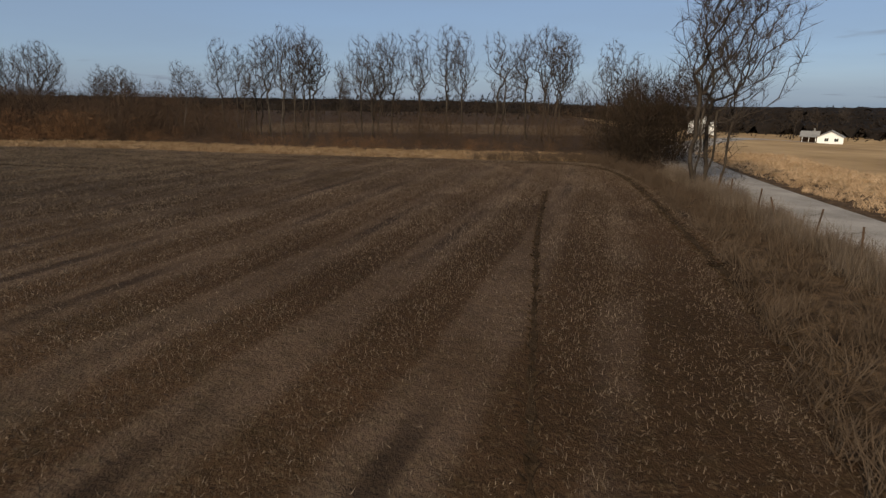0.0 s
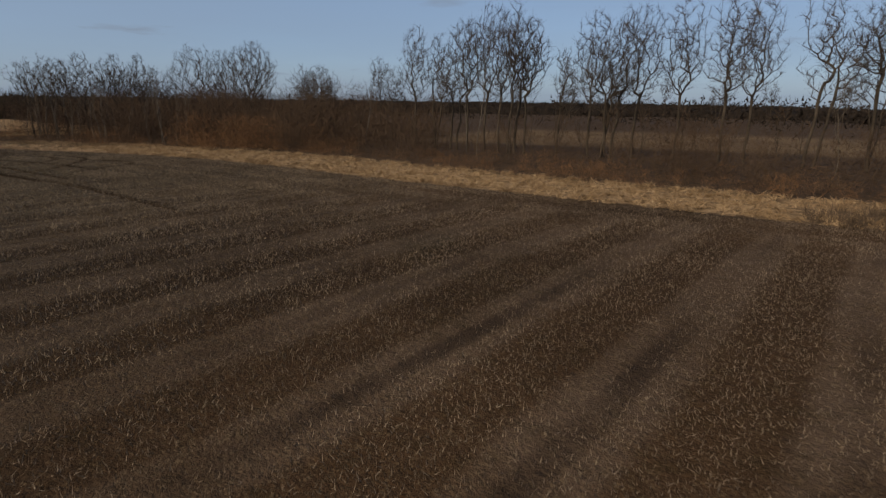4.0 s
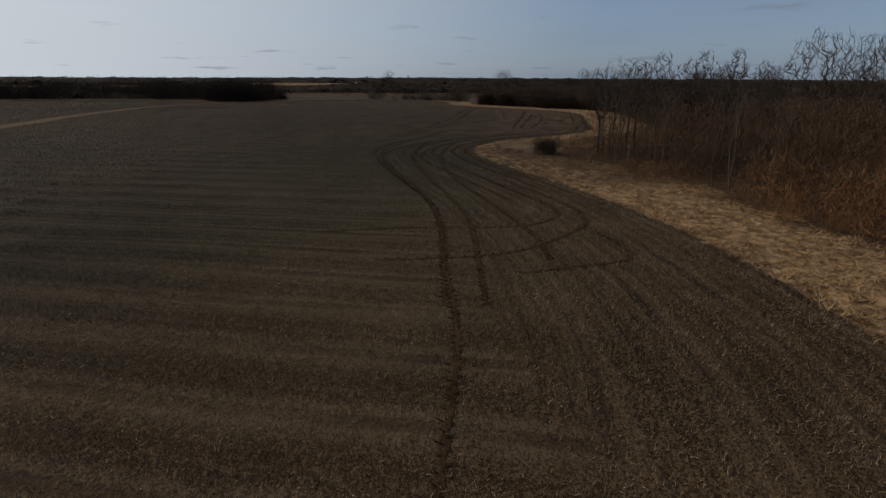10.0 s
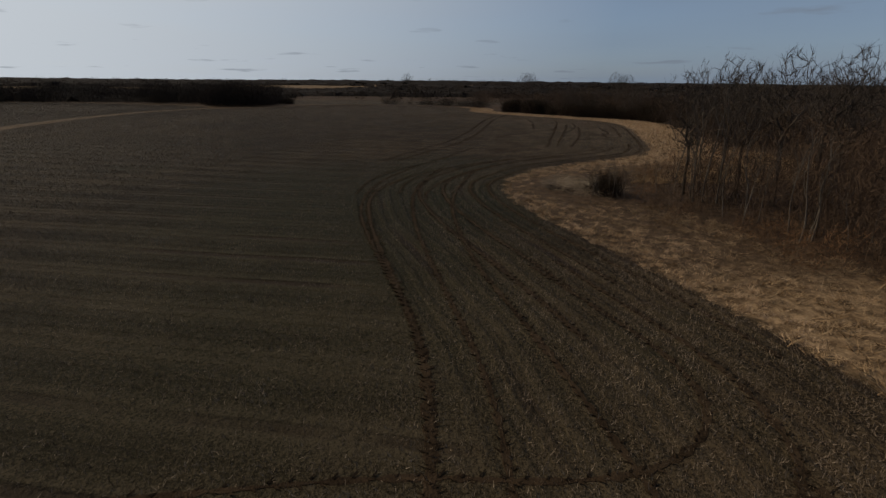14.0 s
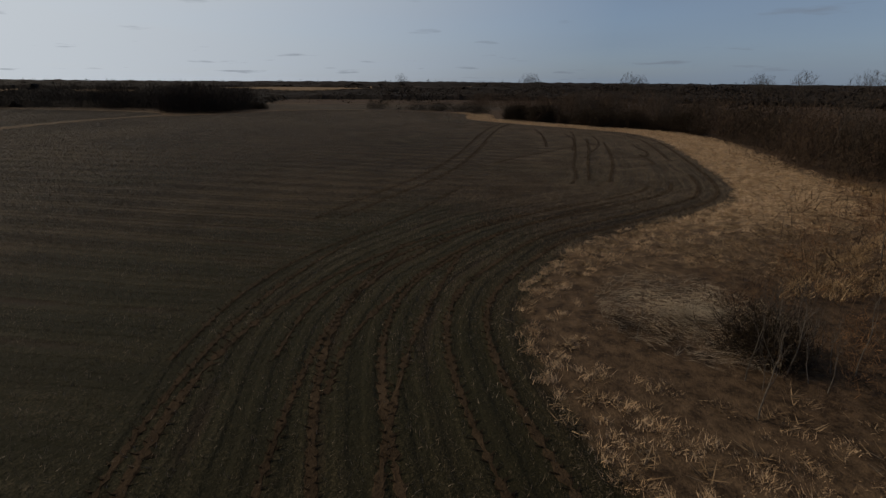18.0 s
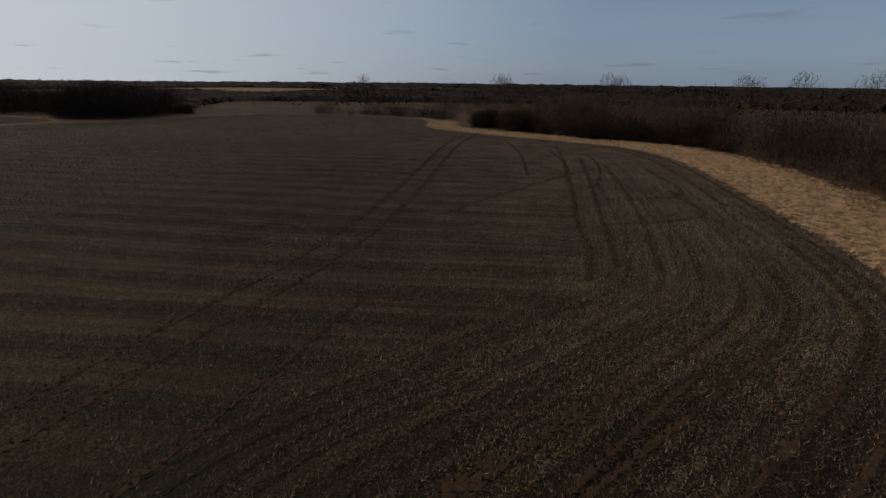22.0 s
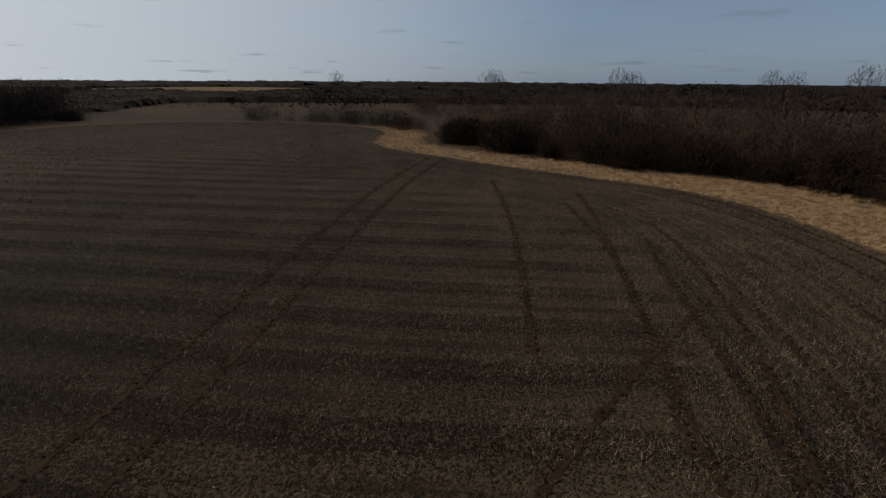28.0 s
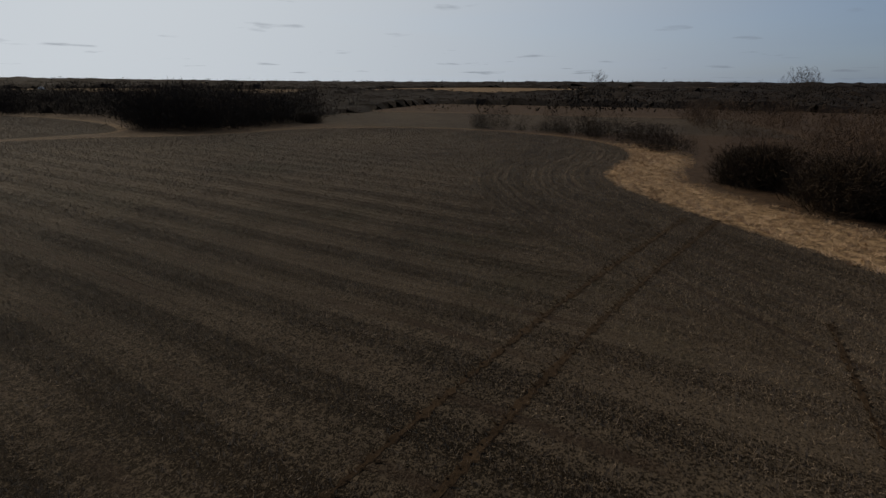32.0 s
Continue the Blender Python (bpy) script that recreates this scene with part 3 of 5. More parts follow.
def crown_tree(name, seed, height, wide, low, tips, bark, label, fork=0.3, stems=1, bole=0.16, twigs=7, thin=0.010):
    """A bare tree whose limbs reach for tips spread through its crown, from low (a share of the height) to the top."""
    rng = np.random.default_rng(seed)
    at, up = [], []
    crown = []
    for k in range(stems):
        tall = height * (1.0 if k == 0 else rng.uniform(0.8, 0.97))
        foot = rng.normal(0, 0.45, 2) * (stems > 1)
        drift = rng.normal(0, 0.05, 2) + foot * 0.9
        up.append(-1)
        at.append((*foot, -0.3))
        sway = foot.copy()
        for j in range(1, 8):
            sway = sway + rng.normal(0, 0.006 * height, 2) + drift / 14
            up.append(len(at) - 1)
            at.append((*sway, tall * (fork + (0.12 if k % 2 else 0.0)) * j / 7))
        mid, half = tall * (1 + low) / 2, tall * (1 - low) / 2
        n = tips // stems
        way = rng.normal(0, 1, (n, 3))
        way /= np.linalg.norm(way, axis=1, keepdims=True)
        way *= (rng.uniform(0, 1, n) ** 0.42)[:, None]
        lump = 1 + 0.22 * np.sin(3 * np.arctan2(way[:, 1], way[:, 0]) + seed) + 0.15 * np.sin(5 * way[:, 2] + seed + k)
        w = wide * height / (1 + 0.35 * (stems - 1))
        crown.append(np.stack([sway[0] + drift[0] * 2 + way[:, 0] * w * lump, sway[1] + drift[1] * 2 + way[:, 1] * w * lump, mid + way[:, 2] * half], 1))
    goals = np.concatenate(crown)
    heart = np.array([0, 0, height * fork])
    goals = goals[np.argsort(np.linalg.norm(goals - heart, axis=1))]
    room = len(at) + len(goals) * 9
    pos, par, run = np.zeros((room, 3)), np.full(room, -1), np.zeros(room)
    pos[:len(at)], par[:len(at)] = at, up
    count, step = len(at), height / 17
    for p in goals:
        d = p - pos[:count]
        dist = np.linalg.norm(d, axis=1)
        flat = np.hypot(d[:, 0], d[:, 1])
        cost = dist + 0.28 * run[:count] + 2.0 * np.clip(0.35 * flat - d[:, 2], 0, None) + 50.0 * (pos[:count, 2] < 0.6 * fork * height)
        j = int(np.argmin(cost))
        far = float(dist[j])
        n = int(min(9, max(1, round(far / step))))
        a = pos[j].copy()
        kink = rng.normal(0, 0.04 * far, 3)
        for i in range(1, n + 1):
            f = i / n
            bow = 4 * f * (1 - f)
            pos[count] = a + (p - a) * f + kink * bow - (0, 0, 0.10 * far * bow) + rng.normal(0, 0.0018 * height, 3) * (i < n)
            par[count], run[count] = j, run[j] + far / n
            j = count
            count += 1
    pos, par = pos[:count], par[:count]
    area, has = np.zeros(count), np.zeros(count, bool)
    has[par[par >= 0]] = True
    for i in range(count - 1, -1, -1):
        if not has[i]:
            area[i] += 1.0
        if par[i] >= 0:
            area[par[i]] += area[i]
    size = np.maximum(bole * (area / area.max()) ** 0.48, thin * 0.8)
    i = np.where(par >= 0)[0]
    segs = np.concatenate([pos[par[i]], pos[i], np.minimum(size[par[i]], size[i] * 1.5)[:, None], size[i][:, None]], 1)
    segs[segs[:, 2] < 0, 6] *= 1.3
    ob = new(name)
    big = segs[:, 7] > 0.03
    v, t = tubes(segs[big], 6)
    mesh_part("trunk", tri_mesh("trunk", v, t, bark, True), ob)
    v, t = tubes(segs[~big], 3)
    fine = segs[segs[:, 7] < 0.035]
    k = np.repeat(np.arange(len(fine)), twigs)
    f = rng.uniform(0.1, 1.0, len(k))[:, None]
    base = fine[k, :3] * (1 - f) + fine[k, 3:6] * f
    go = fine[k, 3:6] - fine[k, :3]
    go /= np.linalg.norm(go, axis=1, keepdims=True) + 1e-9
    go = go * 0.8 + rng.normal(0, 0.5, (len(k), 3)) + (0, 0, 0.25)
    go /= np.linalg.norm(go, axis=1, keepdims=True)
    v2, t2 = blades(base, base + go * rng.uniform(0.025, 0.075, (len(k), 1)) * height, 1.2 * thin, rng)
    v, t = np.concatenate([v, v2]), np.concatenate([t, t2 + len(v)])
    mesh_part("crown", tri_mesh("crown", v, t, M_TWIG), ob)
    return tagged(ob, label, "tree", "bare trees")


def put_tree(src, x, y, size=1.0, turn=0.0, label="", lean=0.0):
    c = copy_thing(src, pose(x, y, float(hill(x, y)) - 0.05, lean, 0, turn) @ Matrix.Scale(size, 4))
    return tagged(c, label)


SLIM = [crown_tree("bare_tree", 10 + k, 13.0, 0.15 + 0.02 * (k % 3), 0.36 + 0.03 * (k % 4), 300, M_BARK,
                   "tall slim leafless tree in the hedgerow", fork=0.42, stems=1 + k % 3, bole=0.115) for k in range(7)]
BROAD = [crown_tree("bare_tree", 30 + k, 13.0, 0.28 + 0.025 * k, 0.2, 460, M_BARK,
                    "broad leafless tree with a round twiggy crown", fork=0.24, bole=0.18) for k in range(5)]
MID = [crown_tree("bare_tree", 40 + k, 11.0, 0.18 + 0.02 * k, 0.38, 300, M_BARK,
                  "leafless tree with an oval crown in the thicket", fork=0.4, stems=1 + k % 2, bole=0.12) for k in range(3)]
PALE = [tree("bare_tree", 50 + k, 10.0, 0.075, 0.34, (0.6, 0.6, 0.7, 0.5), 0.12, M_PALE,
             "slender leafless tree with pale bark", fork=0.35, levels=3) for k in range(3)]
YOUNG = [tree("young_tree", 70 + k, 7.0, 0.05, 0.36, (0.9, 0.7, 0.7, 0.5), 0.12, M_BARK,
              "young leafless tree in the thicket", fork=0.2, levels=3, twig=M_SCRUB) for k in range(3)]
SOURCES = SLIM + BROAD + MID + PALE + YOUNG


def row_line(x):
    """The middle of the hedgerow north of the field."""
    return float(np.interp(x, [-60, -45, -28, -5, 10], [70, 70, 66, 66, 64]))


def hedgerow():
    rng = np.random.default_rng(3)
    # the tall row north of the field: place, height
    for x, y, h in ((-45.8, 83, 9.6), (-47.6, 84, 10), (-38, 74.6, 11.9), (-35.6, 74.4, 11.6), (-33.2, 73.7, 11.8), (-31.3, 73.1, 12.4), (-29.3, 72.5, 13.2),
                    (-27.7, 72, 12.6), (-26.8, 72.1, 13.3), (-25.2, 72.3, 12.2), (-22.6, 72.6, 9.7), (-19.3, 73, 12.2), (-18.3, 73, 12),
                    (-17.6, 73, 12.4), (-15.5, 73, 12.5), (-12, 73, 12.8), (-8.5, 72.8, 13.4), (-6.5, 72.4, 12.6), (-2.3, 71.6, 13.2),
                    (1.9, 70.8, 13.2), (3.3, 70.4, 13.4), (4.4, 70.2, 12.4), (5.4, 70.1, 12.6), (11, 69, 11.5), (12.3, 68.8, 10.5)):
        put_tree(SLIM[rng.integers(7)], x, y, 1.04 * h / 13, rng.uniform(0, 360))
    for k in range(26):
        x = 11 - k * 2.3 + rng.uniform(-1, 1)
        put_tree((PALE[:1] + YOUNG + YOUNG)[rng.integers(7)], x, row_line(x) + rng.uniform(-1.0, 3), rng.uniform(0.5, 0.9), rng.uniform(0, 360),
                 "slender leafless sapling at the foot of the hedgerow")
    # the thicket that bulges into the field
    for x, y, h in ((-83.3, 62.8, 9.2), (-86.4, 67.6, 10.2), (-83, 66.5, 9.6), (-79.5, 67.1, 10.4), (-81, 71, 9.8), (-79, 70.7, 10.6), (-79, 74.5, 10.8),
                    (-77, 77.5, 8.4), (-77.6, 83, 12.9), (-74.5, 84, 11.8), (-69.5, 84.5, 13), (-66.5, 83, 12.6), (-56.8, 82.5, 9.8), (-55.2, 82, 9.4), (-58.4, 83.5, 9),
                    (-53.6, 80, 8.2), (-93, 84, 10), (-97, 92, 10.5), (-62.5, 88, 9.4)):
        if x < -78 or h < 9.5:
            put_tree(MID[rng.integers(3)], x, y, h / 11, rng.uniform(0, 360))
        else:
            put_tree(BROAD[rng.integers(5)], x, y, h / 13, rng.uniform(0, 360))
    for k in range(24):
        x = -58 - rng.uniform(0, 27)
        y = float(np.interp(x, [-92, -88, -76, -60], [66, 63.5, 61.5, 63])) + abs(rng.normal(0, 2.4))
        put_tree(PALE[rng.integers(3)], x, y, rng.uniform(0.35, 0.85), rng.uniform(0, 360), "slender pale-barked sapling at the thicket's rim", rng.normal(0, 4))
    for x, y, h in ((-85.3, 64, 9.8), (-84.6, 64.6, 8), (-86, 63.6, 7), (-81.2, 63, 10.2), (-80.5, 63.6, 9), (-82, 62.6, 6), (-85.6, 64.8, 8.5), (-91.3, 68.3, 4.5)):
        put_tree(PALE[rng.integers(3)], x, y, h / 10, rng.uniform(0, 360), "slender pale-barked tree at the tip of the thicket")
    # the woods behind the long strip
    for k in range(46):
        x = -104 - rng.uniform(0, 92)
        y = float(np.interp(x, [-200, -180, -160, -127, -104], [76, 88, 101, 95, 80])) + 2 + abs(rng.normal(0, 14))
        put_tree((PALE + PALE + BROAD)[rng.integers(9)], x, y, rng.uniform(0.5, 0.75), rng.uniform(0, 360))
    # lone crowns that stand over the far woods
    for x, y, h in ((-300, 150, 15), (-306, 158, 14), (-330, 230, 16), (-290, 205, 14), (-250, 190, 15), (-236, 200, 15),
                    (-350, 120, 15), (-362, 126, 15), (-420, 60, 15), (-200, 175, 14), (-170, 180, 14)):
        put_tree(BROAD[rng.integers(5)], x, y, h / 14, rng.uniform(0, 360))
    # brush beside the road
    for k in range(16):
        x, y = roadside(11.5 + rng.normal(0, 1.6), 48 + rng.uniform(0, 16))
        put_tree(YOUNG[rng.integers(3)] if k % 4 else SLIM[k // 4], x, y, rng.uniform(0.7, 1.2) if k % 4 else 0.55, rng.uniform(0, 360), "leafless brush tree beside the gravel road")


hedgerow()
# the first ones of each kind are set in the far woods
for k, src in enumerate(SOURCES):
    x, y = -60 + 14 * k, 190 + 9 * (k % 3)
    src.location = (x, y, float(hill(x, y)) - 0.05)


def shrub_cloud(rng, n, x, y, height, radius, lean=0.3):
    """Twigs of many shrubs: n twigs a shrub, at the places x, y."""
    k = len(x) * n
    hh = np.repeat(height, n)
    hx, hy = np.repeat(x, n) + rng.normal(0, 0.17, k) * hh, np.repeat(y, n) + rng.normal(0, 0.17, k) * hh
    ang = rng.uniform(0, 2 * np.pi, k)
    start = rng.uniform(0, 0.82, k) ** 0.9
    swell = np.sqrt(np.clip(start * (1 - start), 0, 1)) * 0.5
    base = np.stack([hx + np.cos(ang) * swell * hh, hy + np.sin(ang) * swell * hh, hill(hx, hy) + start * hh - 0.1], 1)
    length = hh * rng.uniform(0.1, 0.34, k) * (1.1 - 0.6 * start)
    way = np.stack([np.cos(ang) * lean, np.sin(ang) * lean, np.ones(k) * 0.65], 1) + rng.normal(0, 0.5, (k, 3))
    way /= np.linalg.norm(way, axis=1, keepdims=True)
    return blades(base, base + way * length[:, None], 1.15 * radius * hh * rng.uniform(0.4, 1.2, k), rng)


def thicket(name, label, seed, count, where, tall, n, radius, material, category="shrubs"):
    """One mass of shrubs; where(rng, count) gives their places."""
    rng = np.random.default_rng(seed)
    x, y = where(rng, count)
    clump = np.sin(x * 0.41 + 2 * np.sin(y * 0.29)) * np.sin(y * 0.47 + seed)
    h = np.clip(rng.uniform(*tall, len(x)) * (0.92 + 0.28 * clump), 0.6 * tall[0], 1.08 * tall[1])
    v, t = shrub_cloud(rng, n, x, y, h, radius)
    tagged(new(name, tri_mesh(name, v, t, material)), label, category, kind="stuff")


def in_box(x0, x1, y0, y1, rim=None):
    """Places in a box of the plan, outside the field by the metres of rim."""
    def give(rng, count):
        x, y = rng.uniform(x0, x1, count * 3), rng.uniform(y0, y1, count * 3)
        if rim:
            e = -rim_distance(x, y)
            keep = (e > rim[0]) & (e < rim[1])
            x, y = x[keep], y[keep]
        return x[:count], y[:count]
    return give


def by_road(x0, x1, y0, y1):
    """Places in a box of the plan along the gravel road."""
    def give(rng, count):
        return roadside(rng.uniform(x0, x1, count), rng.uniform(y0, y1, count))
    return give


thicket("thicket", "dense brown leafless brush beside the field", 1, 300, in_box(-83, -44, 58, 95, (9.5, 45)), (3.5, 7.5), 350, 0.0024, M_SCRUB)
thicket("thicket", "sparse brown brush at the tip of the thicket", 18, 34, in_box(-92, -80, 63, 82), (2.0, 5.5), 260, 0.003, M_SCRUB)
thicket("undergrowth", "low brown brush and briars in the grass", 19, 110, in_box(-92, -66, 56, 66, (5.5, 12)), (0.5, 1.5), 150, 0.006, M_SCRUB)
thicket("thicket", "brown leafless brush behind the open grass", 9, 150, in_box(-128, -86, 84, 125), (3.0, 7.0), 340, 0.0028, M_SCRUB)
thicket("thicket", "dense brown brush behind the grass strip", 2, 120, in_box(-208, -112, 70, 135, (9, 34)), (3.0, 8.0), 320, 0.0032, M_SCRUB)
thicket("thicket", "nearly black evergreen brush behind the grass strip", 12, 330, in_box(-208, -112, 70, 125, (9.5, 24)), (2.5, 6.5), 380, 0.0031, M_BRAMBLE)
thicket("thicket", "brown leafless woods past the end of the strip", 20, 170, in_box(-300, -206, 82, 140), (3.0, 7.0), 240, 0.004, M_SCRUB)
def south_west(rng, count):
    """Places in the woods past the far corner of the field."""
    y = np.concatenate([rng.uniform(-14, 6, count // 3), rng.uniform(-150, 6, count)])
    front = np.interp(y, [-150, -62, -40, -16, -10, 3, 7], [-226, -243, -248, -236, -225, -226, -236])
    return front - 1 - abs(rng.normal(0, 22, len(y))), y


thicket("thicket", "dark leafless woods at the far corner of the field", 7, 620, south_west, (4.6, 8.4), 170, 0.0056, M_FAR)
thicket("hedge", "low brown hedge along the far rim of the field", 13, 150, in_box(-258, -222, 42, 84, (2, 8)), (1.8, 4.2), 280, 0.005, M_FAR)
thicket("undergrowth", "low brown brush under the hedgerow trees", 3, 220, in_box(-60, 12, 54, 82, (9, 30)), (1.5, 4.5), 260, 0.0035, M_SCRUB)
thicket("undergrowth", "rust-coloured stems along the grass strip", 4, 620, in_box(-112, 2, 52, 82, (6, 11)), (0.7, 1.9), 130, 0.005, M_RUST)
thicket("undergrowth", "russet brush with clinging dead leaves", 17, 20, in_box(-60, -42, 61, 68, (8, 16)), (2.0, 4.5), 420, 0.0035, M_RUST)
thicket("undergrowth", "leafless brush along the gravel road", 8, 40, by_road(8.5, 13.5, 44, 68), (3.0, 8.0), 420, 0.003, M_BRAMBLE)


def wooded(x, y, r0, r1):
    """Where the far woods stand: meadows and the near fields stay open."""
    r = np.hypot(x + 90, y - 40)
    far = np.sin(x * 0.006 + 1.0) * np.sin(y * 0.008 + 0.5)
    keep = (r > r0) & (r < r1) & ((far < 0.34) | (r < 360)) & (rim_distance(x, y) < -8) & ~((y < -60) & (y > -300) & (x > -238) & (x < 60))
    keep &= ((x + 670) / 145) ** 2 + ((y + 50) / 110) ** 2 > 1 + 0.3 * np.sin(x * 0.05) * np.sin(y * 0.07)
    ox, oy = road_plan(x, y)
    keep &= ~((ox > 20) & (ox < 190) & (oy > -200) & (oy < 190)) & ~((ox > 0) & (ox < 60) & (oy > -200) & (oy < 88))
    keep &= ~((x > -50) & (x < 20) & (y < 125) & (y > 0)) & ~((x > -300) & (y > 0) & (y < 100) & (x < -200))
    return keep & ~((x > -310) & (x < -50) & (y > 60) & (y < 135))


def wood_height(rng, x, y, tall):
    """Uneven tops, in clumps."""
    clump = 0.78 + 0.3 * np.sin(x * 0.05 + 2 * np.sin(y * 0.031)) * np.sin(y * 0.057 + 1.3)
    r = np.hypot(x + 90, y - 40)
    clump = clump * np.where((x < -240) & (x > -540) & (np.abs(y + 0.1 * x + 60) < 0.14 * np.abs(x)), 0.62, 1.0)
    return rng.uniform(*tall, len(x)) * clump * (1 + 0.4 * smoothstep(130, 220, y) * (r < 700))


def far_woods(name, label, seed, count, r0, r1, tall, thick, cell):
    """Leafless woods in the distance, too far to tell one tree from another: a rough mass of crowns, its colour
    darkened as their inner shade, with twigs over it.
    """
    rng = np.random.default_rng(seed)
    n = int(2 * r1 / cell) + 1
    gx, gy = np.meshgrid(np.linspace(-90 - r1, -90 + r1, n), np.linspace(40 - r1, 40 + r1, n))
    x, y = gx.ravel() + rng.uniform(-0.4, 0.4, n * n) * cell, gy.ravel() + rng.uniform(-0.4, 0.4, n * n) * cell
    inside = wooded(x, y, max(r0, 270), r1) | (wooded(x, y, max(r0, 140), r1) & (x < -256) & (y < 0))
    z = hill(x, y) + np.where(inside, wood_height(rng, x, y, tall) * rng.uniform(0.4, 0.7, n * n), -0.4)
    i = (np.arange(n - 1)[:, None] * n + np.arange(n - 1)).ravel()
    i = i[inside[i].astype(int) + inside[i + 1] + inside[i + n] + inside[i + n + 1] >= 2]
    tris = np.concatenate([np.stack([i, i + 1, i + n + 1], 1), np.stack([i, i + n + 1, i + n], 1)])
    used, tris = np.unique(tris, return_inverse=True)
    tagged(new(name, tri_mesh(name, np.stack([x, y, z], 1)[used], tris.reshape(-1, 3), M_CANOPY_SHADE)), label, "woods", kind="stuff")
    a, r = rng.uniform(0, 2 * np.pi, count), np.sqrt(rng.uniform(r0 ** 2, r1 ** 2, count))
    x, y = -90 + r * np.cos(a), 40 + r * np.sin(a)
    keep = wooded(x, y, r0, r1)
    x, y = x[keep], y[keep]
    v, t = shrub_cloud(rng, 14, x, y, wood_height(rng, x, y, tall) * 1.05, thick * np.repeat(np.clip(np.hypot(x + 90, y - 40) / 300, 0.3, 1.0), 14), 0.3)
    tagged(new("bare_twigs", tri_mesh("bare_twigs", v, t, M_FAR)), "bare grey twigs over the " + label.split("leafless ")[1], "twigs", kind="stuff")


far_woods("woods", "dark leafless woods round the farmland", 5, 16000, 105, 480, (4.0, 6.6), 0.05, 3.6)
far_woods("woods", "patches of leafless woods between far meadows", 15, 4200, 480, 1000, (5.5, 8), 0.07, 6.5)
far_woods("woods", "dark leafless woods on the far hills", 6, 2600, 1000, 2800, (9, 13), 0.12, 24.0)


# ---- the road and the house ----
def ribbon(name, line, width, lift, material, crown=0.0, steps=5):
    """A strip of the plan along a line of corners, with a slight crown."""
    p = np.array(line, float)
    d = np.gradient(p, axis=0)
    d /= np.linalg.norm(d, axis=1, keepdims=True)
    side = np.stack([d[:, 1], -d[:, 0]], 1)
    k = np.linspace(-1, 1, steps)
    q = p[:, None] + side[:, None] * (k * width / 2)[None, :, None]
    z = hill(q[..., 0], q[..., 1]) + lift + crown * (1 - k ** 2)[None]
    v = np.concatenate([q, z[..., None]], -1).reshape(-1, 3)
    i = (np.arange(len(p) - 1)[:, None] * steps + np.arange(steps - 1)).ravel()
    t = np.concatenate([np.stack([i, i + 1, i + steps + 1], 1), np.stack([i, i + steps + 1, i + steps], 1)])
    return tri_mesh(name, v, t, material, True)


ys = np.arange(-120.0, 240.0, 2.0)
ROAD = np.stack(roadside(11.2 + 0.055 * (ys - 16) + 0.0004 * (ys - 16) ** 2 + 0.006 * np.clip(ys - 42, 0, 200) ** 2, ys), 1)
tagged(new("road", ribbon("road", ROAD, 4.3, 0.10, M_GRAVEL, 0.08)), "pale gravel farm road beside the field", "road", kind="structure")
M_WHITE = two_tone("white_siding", (0.76, 0.76, 0.74), (0.84, 0.84, 0.82), 0.5, 4.0, 0.5, 0.1, 0.01)
M_ROOF = two_tone("grey_shingles", (0.13, 0.13, 0.13), (0.22, 0.21, 0.20), 0.8, 6.0, 0.85, 0.4, 0.02)


def box(bm, x0, x1, y0, y1, z0, z1):
    m = Matrix.Translation(((x0 + x1) / 2, (y0 + y1) / 2, (z0 + z1) / 2)) @ Matrix.Diagonal((x1 - x0, y1 - y0, z1 - z0, 1))
    return bmesh.ops.create_cube(bm, size=1, matrix=m)


def one_box(*a):
    bm = bmesh.new()
    box(bm, *a)
    return bm


def prism(w, d, h, rise, y0=0.0, x0=0.0, z0=0.0):
    """A body with a gable, its ridge along y."""
    bm = bmesh.new()
    pts = [(-w / 2, 0), (w / 2, 0), (w / 2, h), (0, h + rise), (-w / 2, h)] if h else [(-w / 2, 0), (w / 2, 0), (0, rise)]
    a = [bm.verts.new((x0 + px, y0, z0 + pz)) for px, pz in pts]
    b = [bm.verts.new((x0 + px, y0 + d, z0 + pz)) for px, pz in pts]
    n = len(pts)
    bm.faces.new(a)
    bm.faces.new(b[::-1])
    for k in range(n):
        bm.faces.new((a[k], b[k], b[(k + 1) % n], a[(k + 1) % n]))
    bmesh.ops.recalc_face_normals(bm, faces=bm.faces)
    return bm


def roof(w, d, h, rise, over=0.35, thick=0.14):
    """Two slabs that meet at the ridge and reach over the walls."""
    bm = bmesh.new()
    for s in (-1, 1):
        e = s * (w / 2 + over)
        drop = h - rise * over / (w / 2)
        pts = [(0, h + rise + 0.01), (e, drop + 0.01), (e, drop + thick), (0, h + rise + thick + 0.02)]
        a = [bm.verts.new((px, -over, pz)) for px, pz in pts]
        b = [bm.verts.new((px, d + over, pz)) for px, pz in pts]
        bm.faces.new(a)
        bm.faces.new(b[::-1])
        for k in range(4):
            bm.faces.new((a[k], b[k], b[(k + 1) % 4], a[(k + 1) % 4]))
    bmesh.ops.recalc_face_normals(bm, faces=bm.faces)
    return bm


M_STEEL_WING_SHADE = two_tone("rusty_steel_and_wing_shade", (0.05, 0.035, 0.025), (0.13, 0.08, 0.05), 2.0, 20.0, 0.7, 0.4, 0.005, metal=0.3)
M_GLASS = two_tone("window_glass", (0.02, 0.025, 0.03), (0.04, 0.045, 0.05), 0.6, 3.0, 0.08, 0.02, 0.005, spec=0.6)


